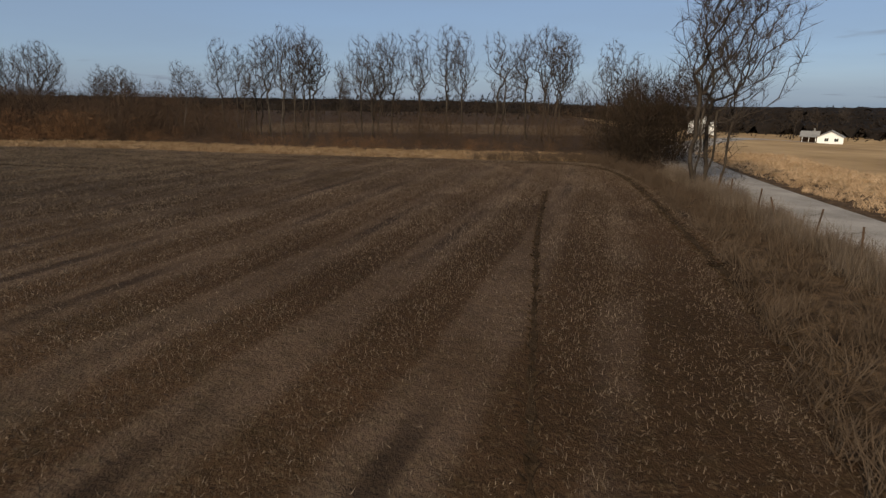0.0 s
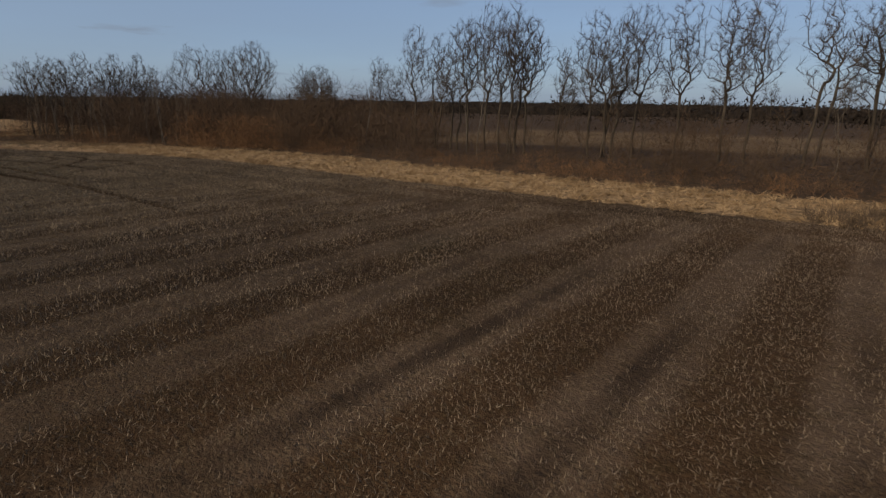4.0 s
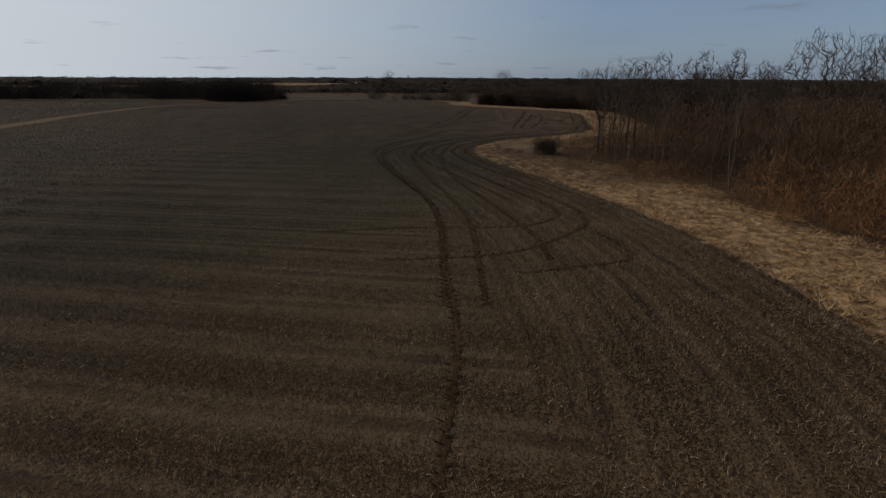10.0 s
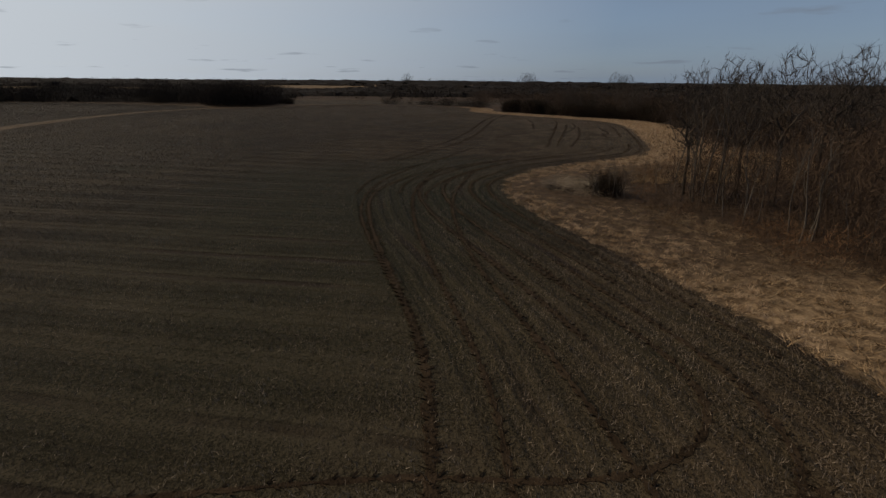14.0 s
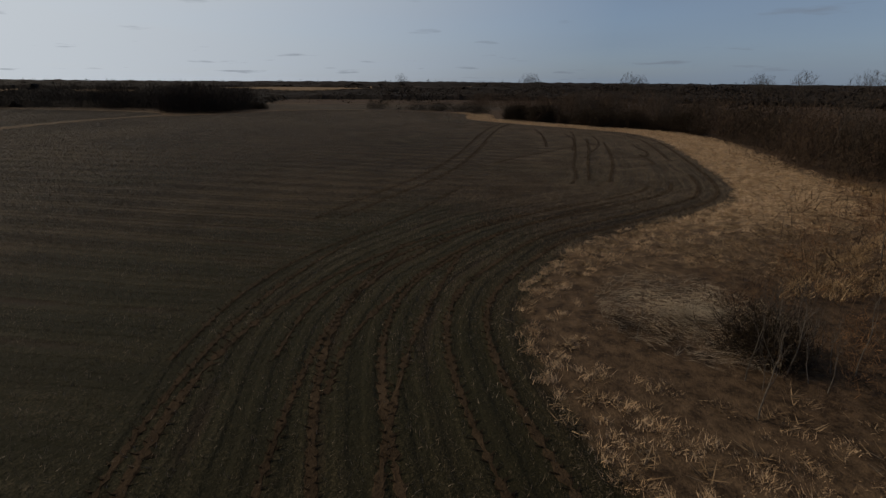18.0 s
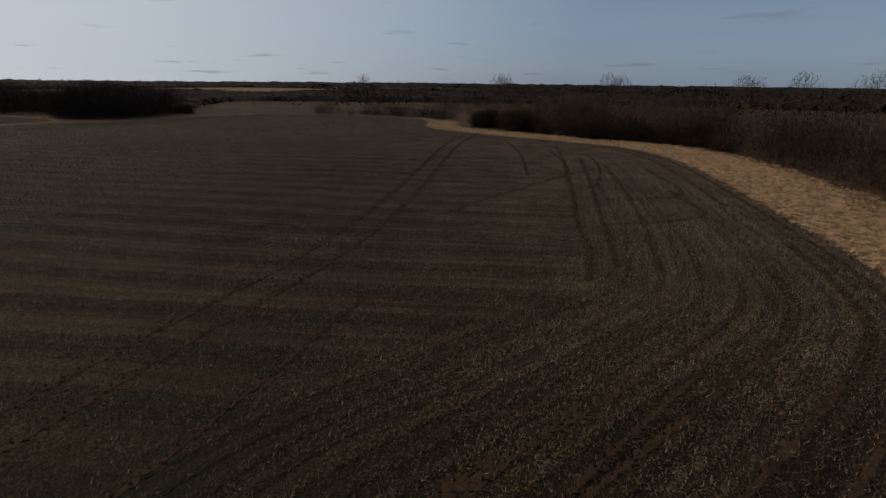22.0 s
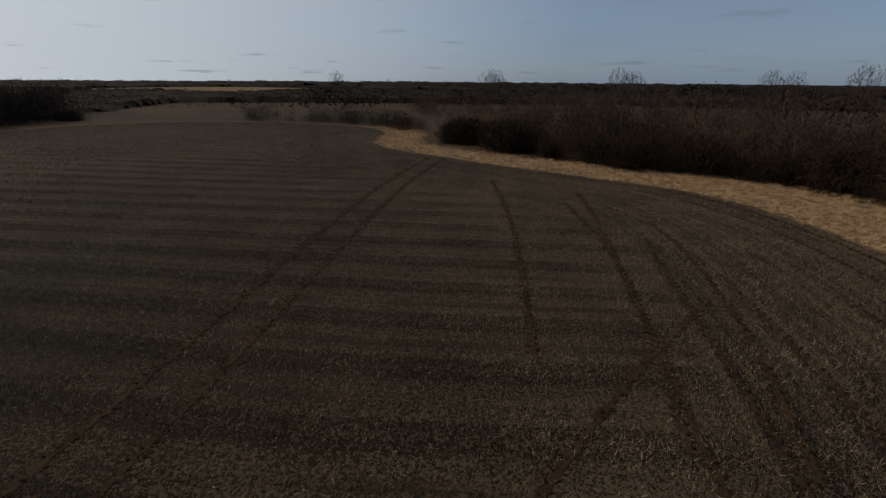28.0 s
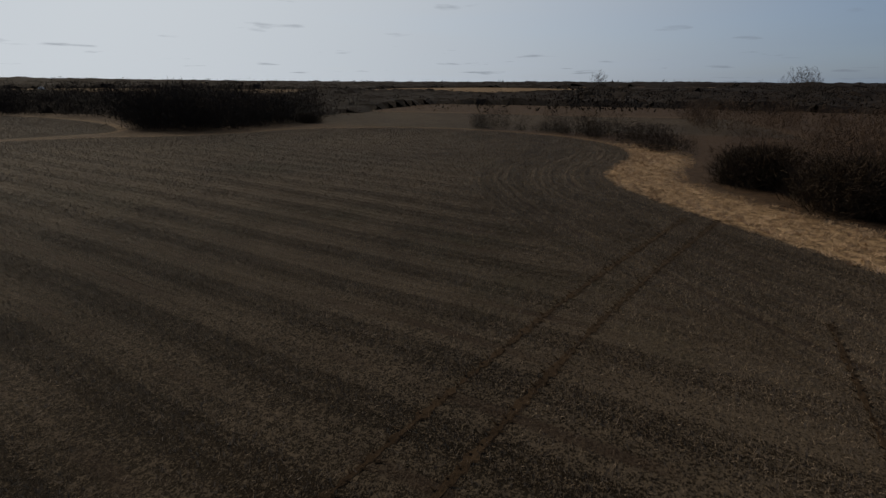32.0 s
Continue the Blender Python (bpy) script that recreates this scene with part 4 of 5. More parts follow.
def add_window(ob, x, z, w, h, y=0.0):
    f = part("window", one_box(x - w / 2 - 0.08, x + w / 2 + 0.08, y - 0.06, y + 0.02, z - 0.08, z + h + 0.08), M_WHITE, ob)
    part("pane", one_box(x - w / 2, x - 0.03, y - 0.085, y - 0.064, z, z + h), M_GLASS, f)
    part("pane", one_box(x + 0.03, x + w / 2, y - 0.085, y - 0.064, z, z + h), M_GLASS, f)
    part("sill", one_box(x - w / 2 - 0.12, x + w / 2 + 0.12, y - 0.12, y - 0.06, z - 0.14, z - 0.08), M_WHITE, f)


def house(x, y, turn):
    ob = new("house")
    w, d, h, rise = 7.2, 9.0, 2.4, 1.9
    part("wall", prism(w, d, h, rise), M_WHITE, ob)
    part("roof", roof(w, d, h, rise), M_ROOF, ob, "grey shingle roof")
    add_window(ob, -1.0, 1.0, 1.1, 1.0)
    add_window(ob, 1.7, 1.0, 1.1, 1.0)
    # the wing with its porch
    wing = prism(6.0, 5.0, 2.3, 1.6)
    bmesh.ops.transform(wing, matrix=pose(-w / 2 + 0.1, 5.2, 0, 0, 0, 90), verts=wing.verts)
    # brown instead of white siding: the wing's shade is put into its wall colour
    part("wing", wing, M_STEEL_WING_SHADE, ob, "wing with its shade painted in as brown walls")
    wr = roof(6.0, 5.0, 2.3, 1.6)
    bmesh.ops.transform(wr, matrix=pose(-w / 2 + 0.1, 5.2, 0, 0, 0, 90), verts=wr.verts)
    part("roof", wr, M_ROOF, ob, "grey shingle roof")
    part("porch_roof", one_box(-w / 2 - 4.5, -w / 2 - 0.05, -0.3, 1.8, 2.15, 2.3), M_ROOF, ob)
    for k in range(3):
        px = -w / 2 - 4.2 + k * 1.9
        part("porch_post", one_box(px - 0.07, px + 0.07, -0.1, 0.04, 0, 2.15), M_WHITE, ob)
    part("porch_floor", one_box(-w / 2 - 4.5, -w / 2 - 0.05, -0.2, 1.7, -0.1, 0.2), M_GRAVEL, ob)
    part("chimney", one_box(-5.2, -4.6, 5.0, 5.6, 3.4, 4.9), M_ROOF, ob)
    ob.matrix_world = pose(x, y, float(hill(x, y)) - 0.1, 0, 0, turn) @ Matrix.Scale(0.87, 4)
    return tagged(ob, "white clapboard house with a grey shingle roof and porch", "house")


house(*roadside(98, 183), -35.5)


def shed(x, y, turn, w, d, h, rise, label):
    ob = new("shed")
    part("wall", prism(w, d, h, rise), M_WHITE, ob)
    part("roof", roof(w, d, h, rise, 0.25, 0.1), M_ROOF, ob)
    part("door", one_box(-0.6, 0.6, -0.06, 0.0, 0, 2.0), M_ROOF, ob)
    ob.matrix_world = pose(x, y, float(hill(x, y)) - 0.1, 0, 0, turn)
    return tagged(ob, label, "shed")


shed(*roadside(41, 128), -27.5, 5.0, 7.0, 2.4, 1.2, "small white shed behind the roadside trees")
shed(-397, -245, 140, 5.0, 7.0, 2.6, 1.8, "white farmhouse far off among the woods")
shed(-372, -262, 120, 4.0, 6.0, 2.4, 1.4, "white outbuilding of the far farm")

ROADSIDE = [crown_tree("bare_tree", 95 + k, 15.0 - k, 0.17 + 0.02 * k, 0.24, 520, M_BARK,
                       "tall leafless tree beside the gravel road", fork=0.3, stems=3 - k, bole=0.12, thin=0.009) for k in range(2)]
for src, (x, y), lean, turn in ((ROADSIDE[0], roadside(9.1, 33.6), 0, 60), (ROADSIDE[1], roadside(10.6, 36.2), 7, 200)):
    src.matrix_world = pose(x, y, float(hill(x, y)) - 0.05, 0, lean, turn)
thicket("undergrowth", "tangled brush round the roadside trees", 16, 12, by_road(8.4, 11.2, 29, 41), (0.8, 2.0), 200, 0.004, M_WEED)


# ---- fence along the road ----


def fence():
    ob = new("fence")
    feet = [(8.6, 14.0, 3), (8.8, 17.2, -4), (9.0, 20.3, 5), (9.0, 23.0, -14), (9.1, 25.2, 3), (9.3, 28.6, -2), (9.5, 31.0, 2)]
    tops = []
    for x, y, lean in feet:
        x, y = roadside(x, y)
        bm = bmesh.new()
        box(bm, -0.03, 0.03, -0.006, 0.006, -0.3, 1.25)
        box(bm, -0.006, 0.006, 0.006, 0.04, -0.3, 1.25)
        for k in range(8):
            box(bm, -0.012, 0.012, -0.014, -0.006, 0.2 + 0.13 * k, 0.23 + 0.13 * k)
        bmesh.ops.transform(bm, matrix=pose(x, y, 0, lean * 0.6, lean, 0), verts=bm.verts)
        part("post", bm, M_STEEL_WING_SHADE, ob)
        m = pose(x, y, 0, lean * 0.6, lean, 0)
        tops.append([np.array(m @ Vector((0, -0.02, z))) for z in (0.45, 0.8, 1.12)])
    for row in range(3):
        segs = []
        for a, b in zip(tops[:-1], tops[1:]):
            last = a[row]
            for k in range(1, 9):
                f = k / 8
                p = a[row] * (1 - f) + b[row] * f - np.array([0, 0, (0.3 if row == 2 else 0.14) * 4 * f * (1 - f)])
                segs.append((*last, *p, 0.005, 0.005))
                last = p
        v, t = tubes(segs, 4)
        mesh_part("wire", tri_mesh("wire", v, t, M_STEEL_WING_SHADE), ob)
    return tagged(ob, "rusty steel post and wire fence beside the road", "fence")


fence()


# ---- wheel tracks ----
RUTS = []


def wheel_track(line, width=0.45, label="dark wheel rut pressed into the soil", material=M_TRACK):
    """A rut with low banks along a smooth line."""
    p = np.array(line, float)
    for _ in range(3):
        p = np.concatenate([p[:1], np.stack([0.75 * p[:-1] + 0.25 * p[1:], 0.25 * p[:-1] + 0.75 * p[1:]], 1).reshape(-1, 2), p[-1:]])
    # even steps, so that the tread shows
    s = np.concatenate([[0], np.cumsum(np.linalg.norm(np.diff(p, axis=0), axis=1))])
    keep = np.concatenate([[True], np.diff(s) > 1e-6])
    at = np.arange(0, s[-1], 0.22)
    p = np.stack([np.interp(at, s[keep], p[keep, k]) for k in (0, 1)], 1)
    d = np.gradient(p, axis=0)
    d /= np.linalg.norm(d, axis=1, keepdims=True) + 1e-9
    side = np.stack([d[:, 1], -d[:, 0]], 1)
    RUTS.append(p)
    rng = np.random.default_rng(len(p))
    k = np.array([-1.0, -0.7, -0.45, 0.0, 0.45, 0.7, 1.0])
    lift = np.array([-0.03, 0.012, 0.009, 0.007, 0.009, 0.012, -0.03])
    wide = width * 0.5 * np.clip(0.8 + 0.35 * rng.normal(0, 1, len(p)), 0.15, 1.5)
    q = p[:, None] + side[:, None] * (k[None] * wide[:, None])[..., None]
    lug = 0.012 * (np.arange(len(p)) % 2)[:, None] * (np.abs(k) < 0.6)
    z = hill(q[..., 0], q[..., 1]) + lift[None] * (1 + 0.3 * rng.normal(0, 1, (len(p), 7))) + lug
    v = np.concatenate([q, z[..., None]], -1).reshape(-1, 3)
    i = (np.arange(len(p) - 1)[:, None] * 7 + np.arange(6)).ravel()
    t = np.concatenate([np.stack([i, i + 1, i + 8], 1), np.stack([i, i + 8, i + 7], 1)])
    # clods thrown up by the tread, to either side in turn
    n = len(p)
    hand = np.where(np.arange(n) % 2, 1.0, -1.0)[:, None]
    foot = p + side * hand * width * 0.2 + rng.normal(0, 0.03, (n, 2))
    end = foot + side * hand * width * rng.uniform(0.3, 0.75, (n, 1)) + d * 0.12
    a3 = np.concatenate([foot, hill(foot[:, 0], foot[:, 1])[:, None] + 0.02], 1)
    b3 = np.concatenate([end, hill(end[:, 0], end[:, 1])[:, None] + rng.uniform(0.02, 0.09, (n, 1))], 1)
    v2, t2 = spikes(a3, b3, rng.uniform(0.02, 0.05, n))
    v, t = np.concatenate([v, v2]), np.concatenate([t, t2 + len(v)])
    tagged(new("wheel_rut", tri_mesh("wheel_rut", v, t, material)), label, "wheel rut", kind="structure")


for off in (0.0, 1.9):
    wheel_track([(-104 + off * 0.3, 43 - off), (-111, 46.6 - off), (-120, 51.6 - off), (-136, 57 - off), (-150, 61 - off),
                 (-163, 64.6 - off), (-174, 68 - off), (-188, 73.5 - off)], 0.36)
wheel_track([(-31, 37.5), (-38, 39.3), (-43, 40.5), (-50, 41), (-55, 41.8), (-62, 42), (-69, 41), (-78, 40), (-86, 40), (-93, 43), (-99, 48), (-104, 55)], 0.4)
wheel_track([(-128, 58), (-131, 60), (-135, 64), (-141, 70), (-146, 76)], 0.35)
wheel_track([(-2.4, 7), (-1.5, 10.2), (-1.0, 12.9), (-0.1, 17.4), (1.8, 27), (3.6, 38), (2.4, 43.6), (-3, 45)], 0.5, "dry wheel rut beside the verge", M_RUT)
wheel_track([(-7.6, 3.5), (-7.2, 6.4), (-6.6, 10.3), (-5.9, 14.4), (-5.1, 19.5), (-4.5, 22.5), (-3.0, 29.8)], 0.22, "broken wheel rut in dry soil", M_RUT)


# ruts of the passes round the rim, at the tip of the thicket
def rim_pass(inward, x0, x1, width):
    p = FIELD[1:-1]
    d = FIELD[2:] - FIELD[:-2]
    d = d / np.linalg.norm(d, axis=1, keepdims=True)
    q = p + np.stack([-d[:, 1], d[:, 0]], 1) * inward
    q = q[(p[:, 0] < x0) & (p[:, 0] > x1) & (p[:, 1] > 45)]
    ok = edge_distance(q[:, 0], q[:, 1]) > inward * 0.9
    wheel_track([tuple(v) for v in q[ok]], width)


for inward, x0, x1 in ((1.3, -58, -122), (2.7, -66, -118), (4.8, -66, -112), (6.6, -60, -110), (1.2, -120, -178), (3.1, -126, -170)):
    rim_pass(inward, x0, x1, 0.34)


# ruts where the machine ran in from the rows, and swung from one pass into the next
wheel_track([(-44.9, 40.3), (-48.6, 40.8), (-57.0, 41.9), (-61.8, 42.1), (-70.8, 40.5), (-81.5, 39.2), (-91.3, 40.7), (-99.3, 44.2)], 0.3)
wheel_track([(-44.8, 41.8), (-48.5, 42.3), (-53.5, 43.2), (-59.1, 43.7), (-66.2, 43.2), (-76.4, 42.6), (-87.4, 43.2), (-97.7, 46.6)], 0.3)
wheel_track([(-49.3, 45.7), (-52.7, 46.2), (-56.7, 46.0), (-61.5, 45.7), (-70.5, 44.8), (-84.0, 45.5), (-96.1, 49.5)], 0.3)
wheel_track([(-55.4, 35.3), (-55.6, 41.2), (-55.0, 44.1), (-55.1, 46.4), (-56.1, 48.2), (-57.8, 49.2), (-60.3, 49.3), (-63.4, 48.6), (-68.7, 47.4)], 0.3)
wheel_track([(-50.4, 38.1), (-50.2, 42.1), (-50.6, 44.8), (-53.7, 48.7), (-55.6, 50.1), (-59.3, 50.6), (-64.4, 49.6), (-69.4, 48.7)], 0.3)
wheel_track([(-47.8, 43.9), (-48.3, 46.7), (-48.6, 48.9), (-49.5, 49.7), (-51.5, 49.8), (-54.5, 49.5)], 0.3)
wheel_track([(-83.2, 43.9), (-86.6, 44.2), (-91.8, 46.5), (-97.5, 50.1), (-102.2, 55.5), (-106.7, 61.8)], 0.3)
wheel_track([(-85.3, 42.1), (-90.8, 42.8), (-95.9, 46.2), (-101.0, 51.7), (-106.1, 58.2)], 0.3)
wheel_track([(-85.6, 39.0), (-91.7, 39.8), (-97.2, 42.2), (-102.2, 46.3), (-114.2, 52.3)], 0.3)
wheel_track([(-114.6, 61.8), (-119.1, 63.8), (-125.2, 65.5), (-131.3, 67.9), (-142.2, 71.8), (-158.0, 77.2), (-166.6, 79.6)], 0.3)
wheel_track([(-116.3, 63.9), (-119.6, 65.1), (-127.7, 68.1), (-137.1, 71.8), (-154.4, 78.0)], 0.3)
wheel_track([(-115.2, 65.3), (-117.5, 66.4), (-124.7, 69.7), (-135.4, 73.9), (-148.4, 78.3)], 0.3)
wheel_track([(-132.1, 68.4), (-130.8, 72.5), (-131.2, 75.8), (-132.4, 77.3), (-136.2, 79.1), (-139.5, 79.5), (-145.5, 81.3)], 0.3)
wheel_track([(-124.1, 67.1), (-124.2, 70.9), (-124.8, 73.7), (-126.0, 74.9), (-128.9, 75.6), (-133.7, 76.9)], 0.3)
wheel_track([(-142.4, 67.9), (-150.2, 70.0), (-160.6, 72.6), (-172.8, 74.6)], 0.3)
wheel_track([(-137.9, 69.9), (-144.9, 72.7), (-152.8, 75.4), (-163.3, 77.3)], 0.3)
wheel_track([(-136.5, 71.9), (-142.7, 75.2), (-149.8, 78.2), (-158.0, 80.4)], 0.3)


# ---- the brambles and fallen stalks at the tip of the grass ----
def bramble(x, y, h, wide, seed, label):
    rng = np.random.default_rng(seed)
    n = int(9 * wide)
    px, py = rng.normal(0, wide * 0.33, n), rng.normal(0, wide * 0.33, n)
    v, t = shrub_cloud(rng, 420, px, py, h * rng.uniform(0.5, 1.0, n), 0.006, 0.6)
    v[:, 2] -= hill(0, 0)
    ob = new("bramble_bush", tri_mesh("bramble_bush", v, t, M_BRAMBLE))
    ob.location = (x, y, float(hill(x, y)))
    tagged(ob, label, "bush")


bramble(-83.9, 56.9, 2.2, 1.15, 41, "dark tangled bramble bush among dry grass")
bramble(-83.5, 57.3, 1.8, 1.0, 42, "dark tangled bramble bush among dry grass")
bramble(-86.2, 53.9, 0.6, 1.1, 43, "low dark bramble patch beside fallen stalks")
bramble(-85.5, 54.8, 0.6, 1.1, 44, "low dark bramble patch beside fallen stalks")
bramble(-252, 8.3, 2.6, 4.0, 45, "dark round bush at the far rim of the field")


# dark rounded bushes that stand along the long grass strip
for k, (x, y) in enumerate(((-205.5, 77.5), (-193.1, 79.9), (-186.0, 83.1), (-181.7, 85.9), (-177.9, 87.7), (-175.8, 90.6), (-173.9, 92.9), (-171.7, 95.3), (-169.4, 96.8), (-165.2, 97.8), (-160.1, 98.1), (-203.1, 75.6), (-201.4, 77.2), (-197.9, 79.2), (-195.6, 80.4), (-192.0, 81.6))):
    bramble(x + 0.6, y + 1.6, 3.6 + 0.9 * math.sin(2.3 * k), 2.3 + 0.5 * math.sin(1.7 * k + 1), 60 + k, "dark rounded leafless bush behind the grass strip")


def stalks():
    """Bleached weed stalks, combed flat in swirls, with some still upright."""
    rng = np.random.default_rng(51)
    k = 3200
    a, r = rng.uniform(0, 2 * np.pi, k), 4.0 * rng.uniform(0, 1, k) ** 0.8
    x, y = -87.0 + r * np.cos(a), 56.4 + 0.8 * r * np.sin(a)
    z = hill(x, y) + rng.uniform(0.1, 0.45, k)
    go = a * 0.5 + 1.2 * np.sin(x * 1.3) + 0.8 * np.sin(y * 1.9) + rng.normal(0, 0.6, k)
    ln = rng.uniform(0.3, 1.1, k)
    tip = np.stack([x + np.cos(go) * ln, y + np.sin(go) * ln, z + rng.normal(0.02, 0.12, k)], 1)
    v, t = spikes(np.stack([x, y, z], 1), tip, rng.uniform(0.003, 0.0065, k))
    tagged(new("fallen_stalks", tri_mesh("fallen_stalks", v, t, M_STALK)), "bleached weed stalks lying flat in swirls", "stalks", kind="stuff")


stalks()


def upright_stalks():
    rng = np.random.default_rng(52)
    for k in range(26):
        x, y = -83.6 + rng.normal(0, 1.7), 57.8 + rng.normal(0, 1.6)
        put_tree(PALE[rng.integers(3)], x, y, rng.uniform(0.18, 0.34), rng.uniform(0, 360), "thin bleached dead sapling among brambles", rng.normal(0, 7))


upright_stalks()


# ---- dry grass and crop residue ----
def tufts(name, label, seed, x, y, tall, n, radius, material, droop=0.55, category="grass"):
    """Tussocks of n drooping blades each."""
    rng = np.random.default_rng(seed)
    k = len(x) * n
    hh = np.repeat(rng.uniform(*tall, len(x)), n)
    own = np.repeat(rng.uniform(0, 2 * np.pi, len(x)), n)
    ang = own + rng.normal(0, 1.1, k)
    hx = np.repeat(x, n) + rng.normal(0, 0.12, k)
    hy = np.repeat(y, n) + rng.normal(0, 0.12, k)
    base = np.stack([hx, hy, hill(hx, hy) + 0.02], 1)
    out = droop * rng.uniform(0.4, 1.8, k)
    tip = base + np.stack([np.cos(ang) * out * hh, np.sin(ang) * out * hh, hh * rng.uniform(0.35, 1.0, k)], 1)
    v, t = blades(base, tip, 1.15 * radius * rng.uniform(0.6, 1.5, k), rng)
    tagged(new(name, tri_mesh(name, v, t, material)), label, category, kind="stuff")


def scatter(seed, count, x0, x1, y0, y1, lo, hi):
    """Places in a box of the plan, lo to hi metres inside the field's rim."""
    rng = np.random.default_rng(seed)
    x, y = rng.uniform(x0, x1, count), rng.uniform(y0, y1, count)
    e = rim_distance(x, y)
    keep = (e > lo) & (e < hi)
    return x[keep], y[keep]


gx, gy = scatter(21, 90000, -232, 4, 40, 102, -9.5, 0.4)
keep = (gx + 86.5) ** 2 + (gy - 57.5) ** 2 > 40 + 25 * np.sin(gx * 3.1) * np.sin(gy * 2.7)
keep &= rim_distance(gx, gy) > np.where(gx < -182, -6.5, np.where(gx > -62, -7.6, -9.5))
gx, gy = gx[keep], gy[keep]
dull = (gx > -101 + 4 * np.sin(gy)) & (gx < -63 + 4 * np.sin(gy * 1.3))
east = gx > -63 + 4 * np.sin(gy * 1.3)
west = ~dull & ~east
tufts("dry_grass", "golden dry grass tussocks along the field's rim", 22, gx[west][:4000], gy[west][:4000], (0.12, 0.42), 24, 0.010, M_DRY, 0.65)
east &= np.random.default_rng(33).random(len(gx)) < np.clip((5 - gx) / 7, 0.1, 1)
tufts("dry_grass", "low pinkish tan grass tussocks in front of the hedgerow", 36, gx[east][:2600], gy[east][:2600], (0.12, 0.42), 17, 0.013, M_DULL, 0.9)
near = dull & (rim_distance(gx, gy) > -4.6 + 1.4 * np.sin(gx * 0.9) + 0.8 * np.sin(gx * 2.3)) & (np.sin(gx * 2.1 + np.sin(gy * 1.7)) * np.sin(gy * 2.3) > -0.35)
tufts("dry_grass", "tan grass tussocks with dark gaps round the tip of the thicket", 29, gx[near][:3600], gy[near][:3600], (0.10, 0.28), 34, 0.0065, M_DRY, 0.65)
far = dull & ~near
tufts("dry_grass", "matted brown grass below the brush", 37, gx[far][:1500], gy[far][:1500], (0.1, 0.35), 15, 0.011, M_TIP, 1.1)
gx, gy = scatter(23, 9000, -116, -88, 58, 86, -17, -9)
tufts("dry_grass", "golden dry grass in the open hollow", 24, gx[:1100], gy[:1100], (0.25, 0.6), 24, 0.013, M_DULL, 0.5)
gx, gy = scatter(25, 16000, -6, 10, -3, 50, -6, 0.6)
keep = road_plan(gx, gy)[0] < 9.0
gx, gy = gx[keep], gy[keep]
tufts("dead_weeds", "brown dead weeds on the verge by the road", 26, gx[:1300], gy[:1300], (0.3, 1.0), 22, 0.008, M_WEED, 0.4)
rng = np.random.default_rng(27)
gy = rng.uniform(6, 42, 1500)
gx = 8.6 + 0.055 * (gy - 16) + 0.28 * np.sin(gy * 1.1) + rng.normal(0, 0.38, 1500)
tufts("dead_weeds", "tall grey dead weeds along the wire fence", 39, *roadside(gx, gy), (0.4, 1.25), 20, 0.006, M_VERGE, 0.22)
gy = rng.uniform(14, 60, 1900)
gx = 14.4 + 0.06 * (gy - 16) + rng.uniform(0, 9, 1900)
tufts("dry_grass", "tan dry grass beside the gravel road", 28, *roadside(gx, gy), (0.2, 0.5), 16, 0.012, M_DRY)


def cells(x, y):
    """A number for each square of the plan, 0.3 m wide."""
    return np.floor(x / 0.3).astype(np.int64) * 100003 + np.floor(y / 0.3).astype(np.int64)


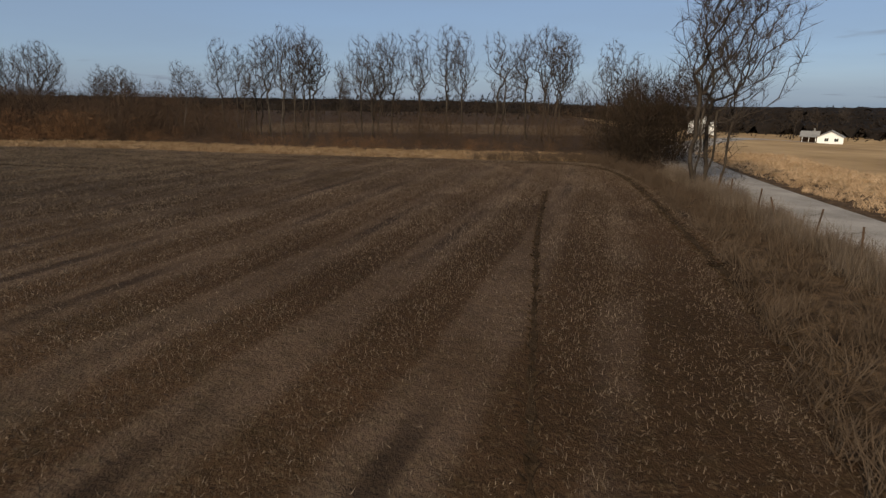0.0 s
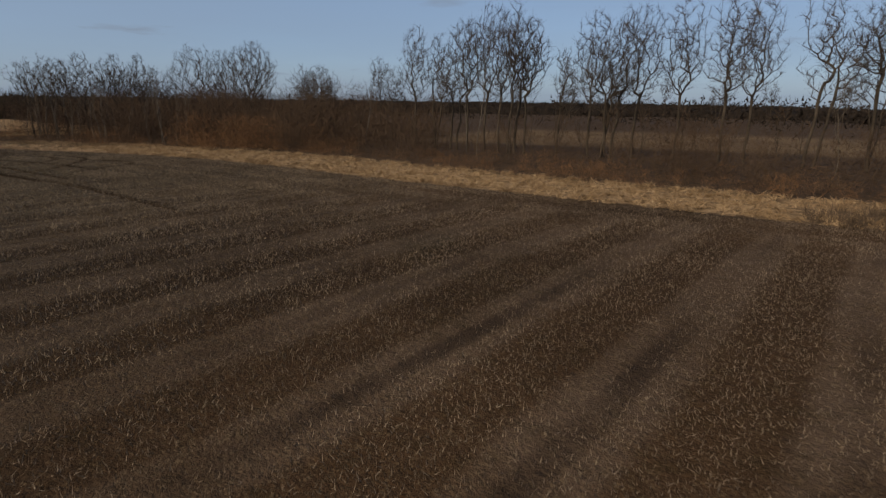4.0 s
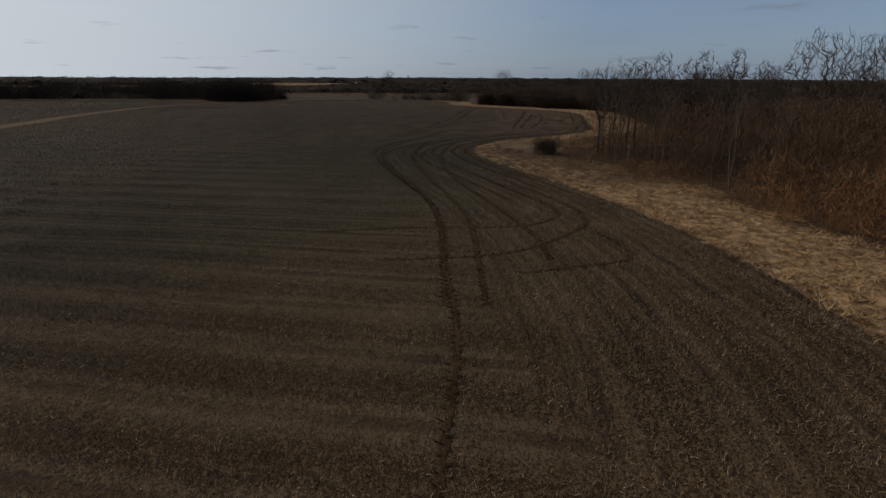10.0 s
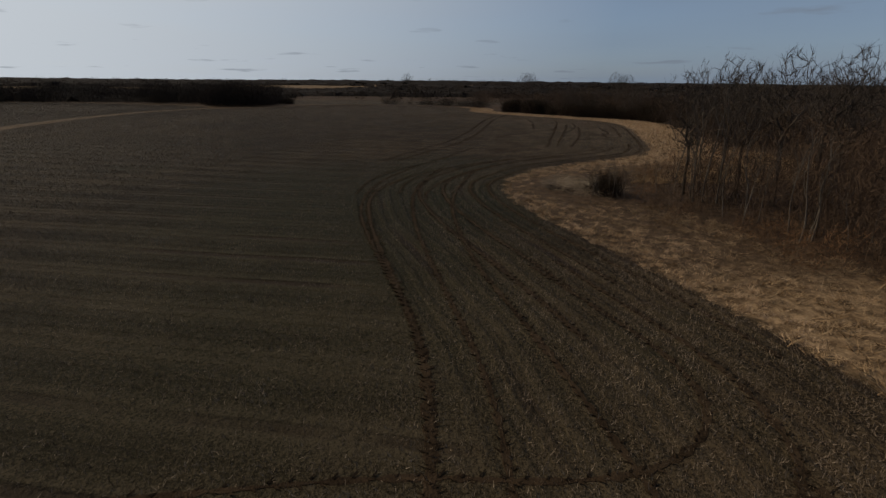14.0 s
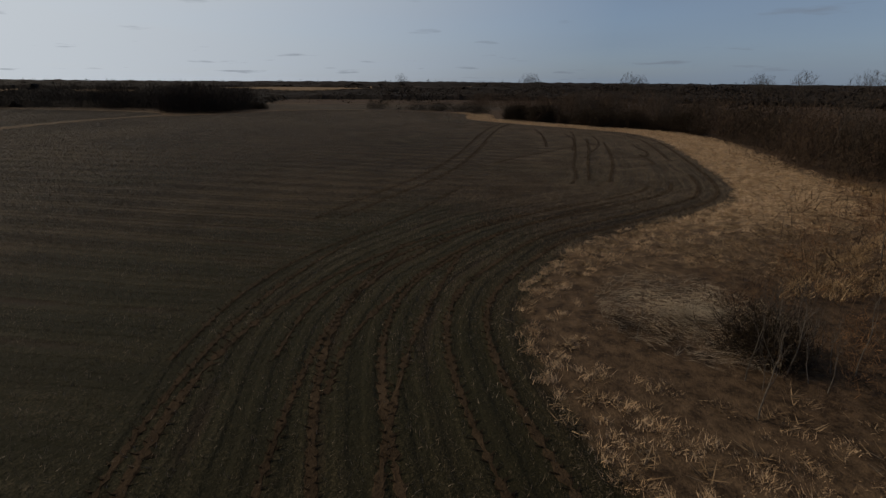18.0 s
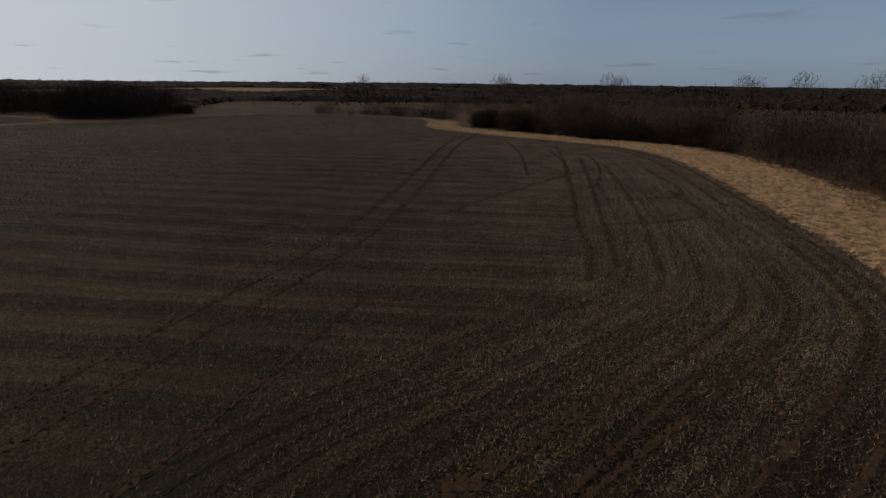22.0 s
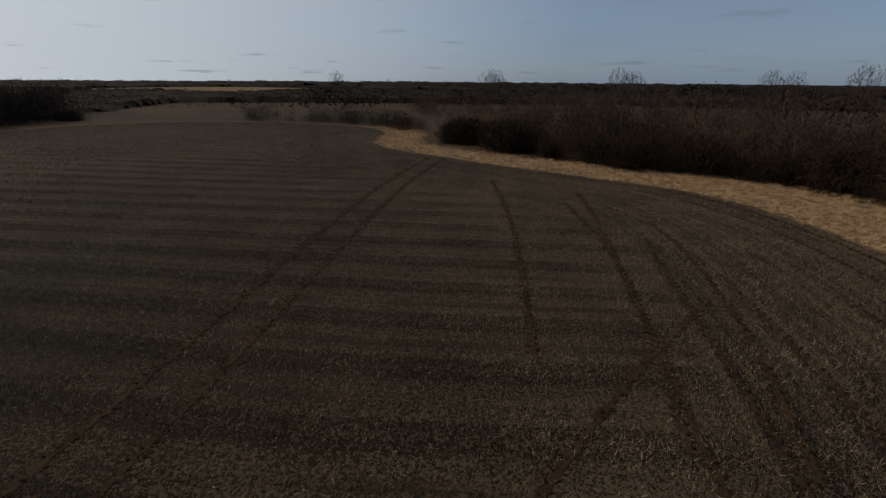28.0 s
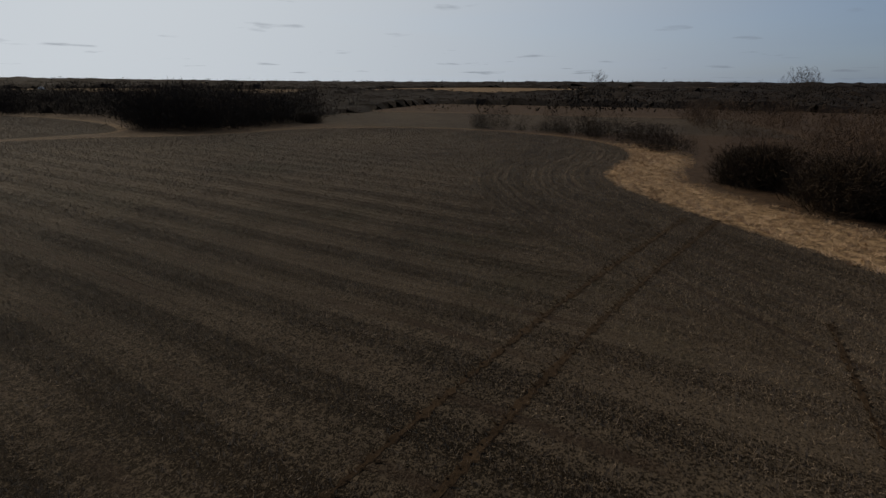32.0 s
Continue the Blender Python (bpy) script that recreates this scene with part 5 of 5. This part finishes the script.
def residue():
    """Short stubble and chopped straw, thicker along every pass."""
    rng = np.random.default_rng(31)
    ruts = np.concatenate(RUTS)
    ruts = np.concatenate([ruts + (dx, dy) for dx in (-0.05, 0.05) for dy in (-0.05, 0.05)])
    rut_cells = np.unique(cells(ruts[:, 0], ruts[:, 1]))
    spots = [(scatter(32, 3400000, -215, 5, -8, 92, 0.2, 200), 1.0), (scatter(33, 1150000, -300, -30, -75, 92, 0.2, 200), 1.7)]
    for (x, y), size in spots:
        # the strip of field that the walk follows, and the rest of it
        line = np.interp(x, [-300, -150, -80, -30, -10, 5], [60, 66, 46, 36, 22, 10])
        near = (np.abs(y - line) < 27 + 30 * smoothstep(-30, -8, x)) & (x > -190)
        keep = near if size == 1.0 else ~near
        x, y = x[keep], y[keep]
        u = x * math.cos(STRIPE) + y * math.sin(STRIPE)
        green = np.minimum((x + 74) ** 2 / 1300 + (y - 37) ** 2 / 170, (x + 91) ** 2 / 420 + (y - 46) ** 2 / 95)
        e = rim_distance(x, y)
        band = np.where(e + 9 * smoothstep(-42, -22, x) < 14.5, 0.6 * np.sin(e * 2 * np.pi / 3.05), np.sin(u * 2 * np.pi / 3.05 + 1.5))
        patch = 0.75 + 0.25 * np.sin(x * 0.31 + 2 * np.sin(y * 0.23)) * np.sin(y * 0.37 + x * 0.11)
        much = (0.34 + 0.38 * smoothstep(0.2, 1.2, green)) * patch * (1 + 0.7 * band)
        rim = np.maximum(smoothstep(-98, -110, x), 0.8 * smoothstep(-76, -62, x) * smoothstep(-20, -30, x)) * smoothstep(24, 8, e)
        much *= 1 + rim + smoothstep(-30, -12, x) * (1.1 * smoothstep(10, 28, y) - 0.1)
        keep = ~np.isin(cells(x, y), rut_cells) | (rng.random(len(x)) < 0.3)
        x, y, much = x[keep], y[keep], much[keep]
        keep = rng.random(len(x)) < much * (1.0 if size == 1.0 else 1.7)
        x, y = x[keep], y[keep]
        n = len(x)
        ang = rng.uniform(0, 2 * np.pi, n)
        ln = size * rng.uniform(0.06, 0.19, n) * (1 - 0.3 * smoothstep(-30, -12, x))
        tilt = rng.uniform(0.0, 1.35, n)
        base = np.stack([x, y, hill(x, y) + rng.uniform(-0.01, 0.02, n)], 1)
        tip = base + np.stack([np.cos(ang) * np.sin(tilt) * ln, np.sin(ang) * np.sin(tilt) * ln, ln * np.cos(tilt) + 0.01], 1)
        v, t = blades(base, tip, size * rng.uniform(0.005, 0.011, n) * (1 - 0.3 * smoothstep(-30, -15, x)), rng)
        tagged(new("crop_residue", tri_mesh("crop_residue", v, t, M_STRAW)), "pale chopped crop stubble lying on the soil", "stubble", kind="stuff")


residue()
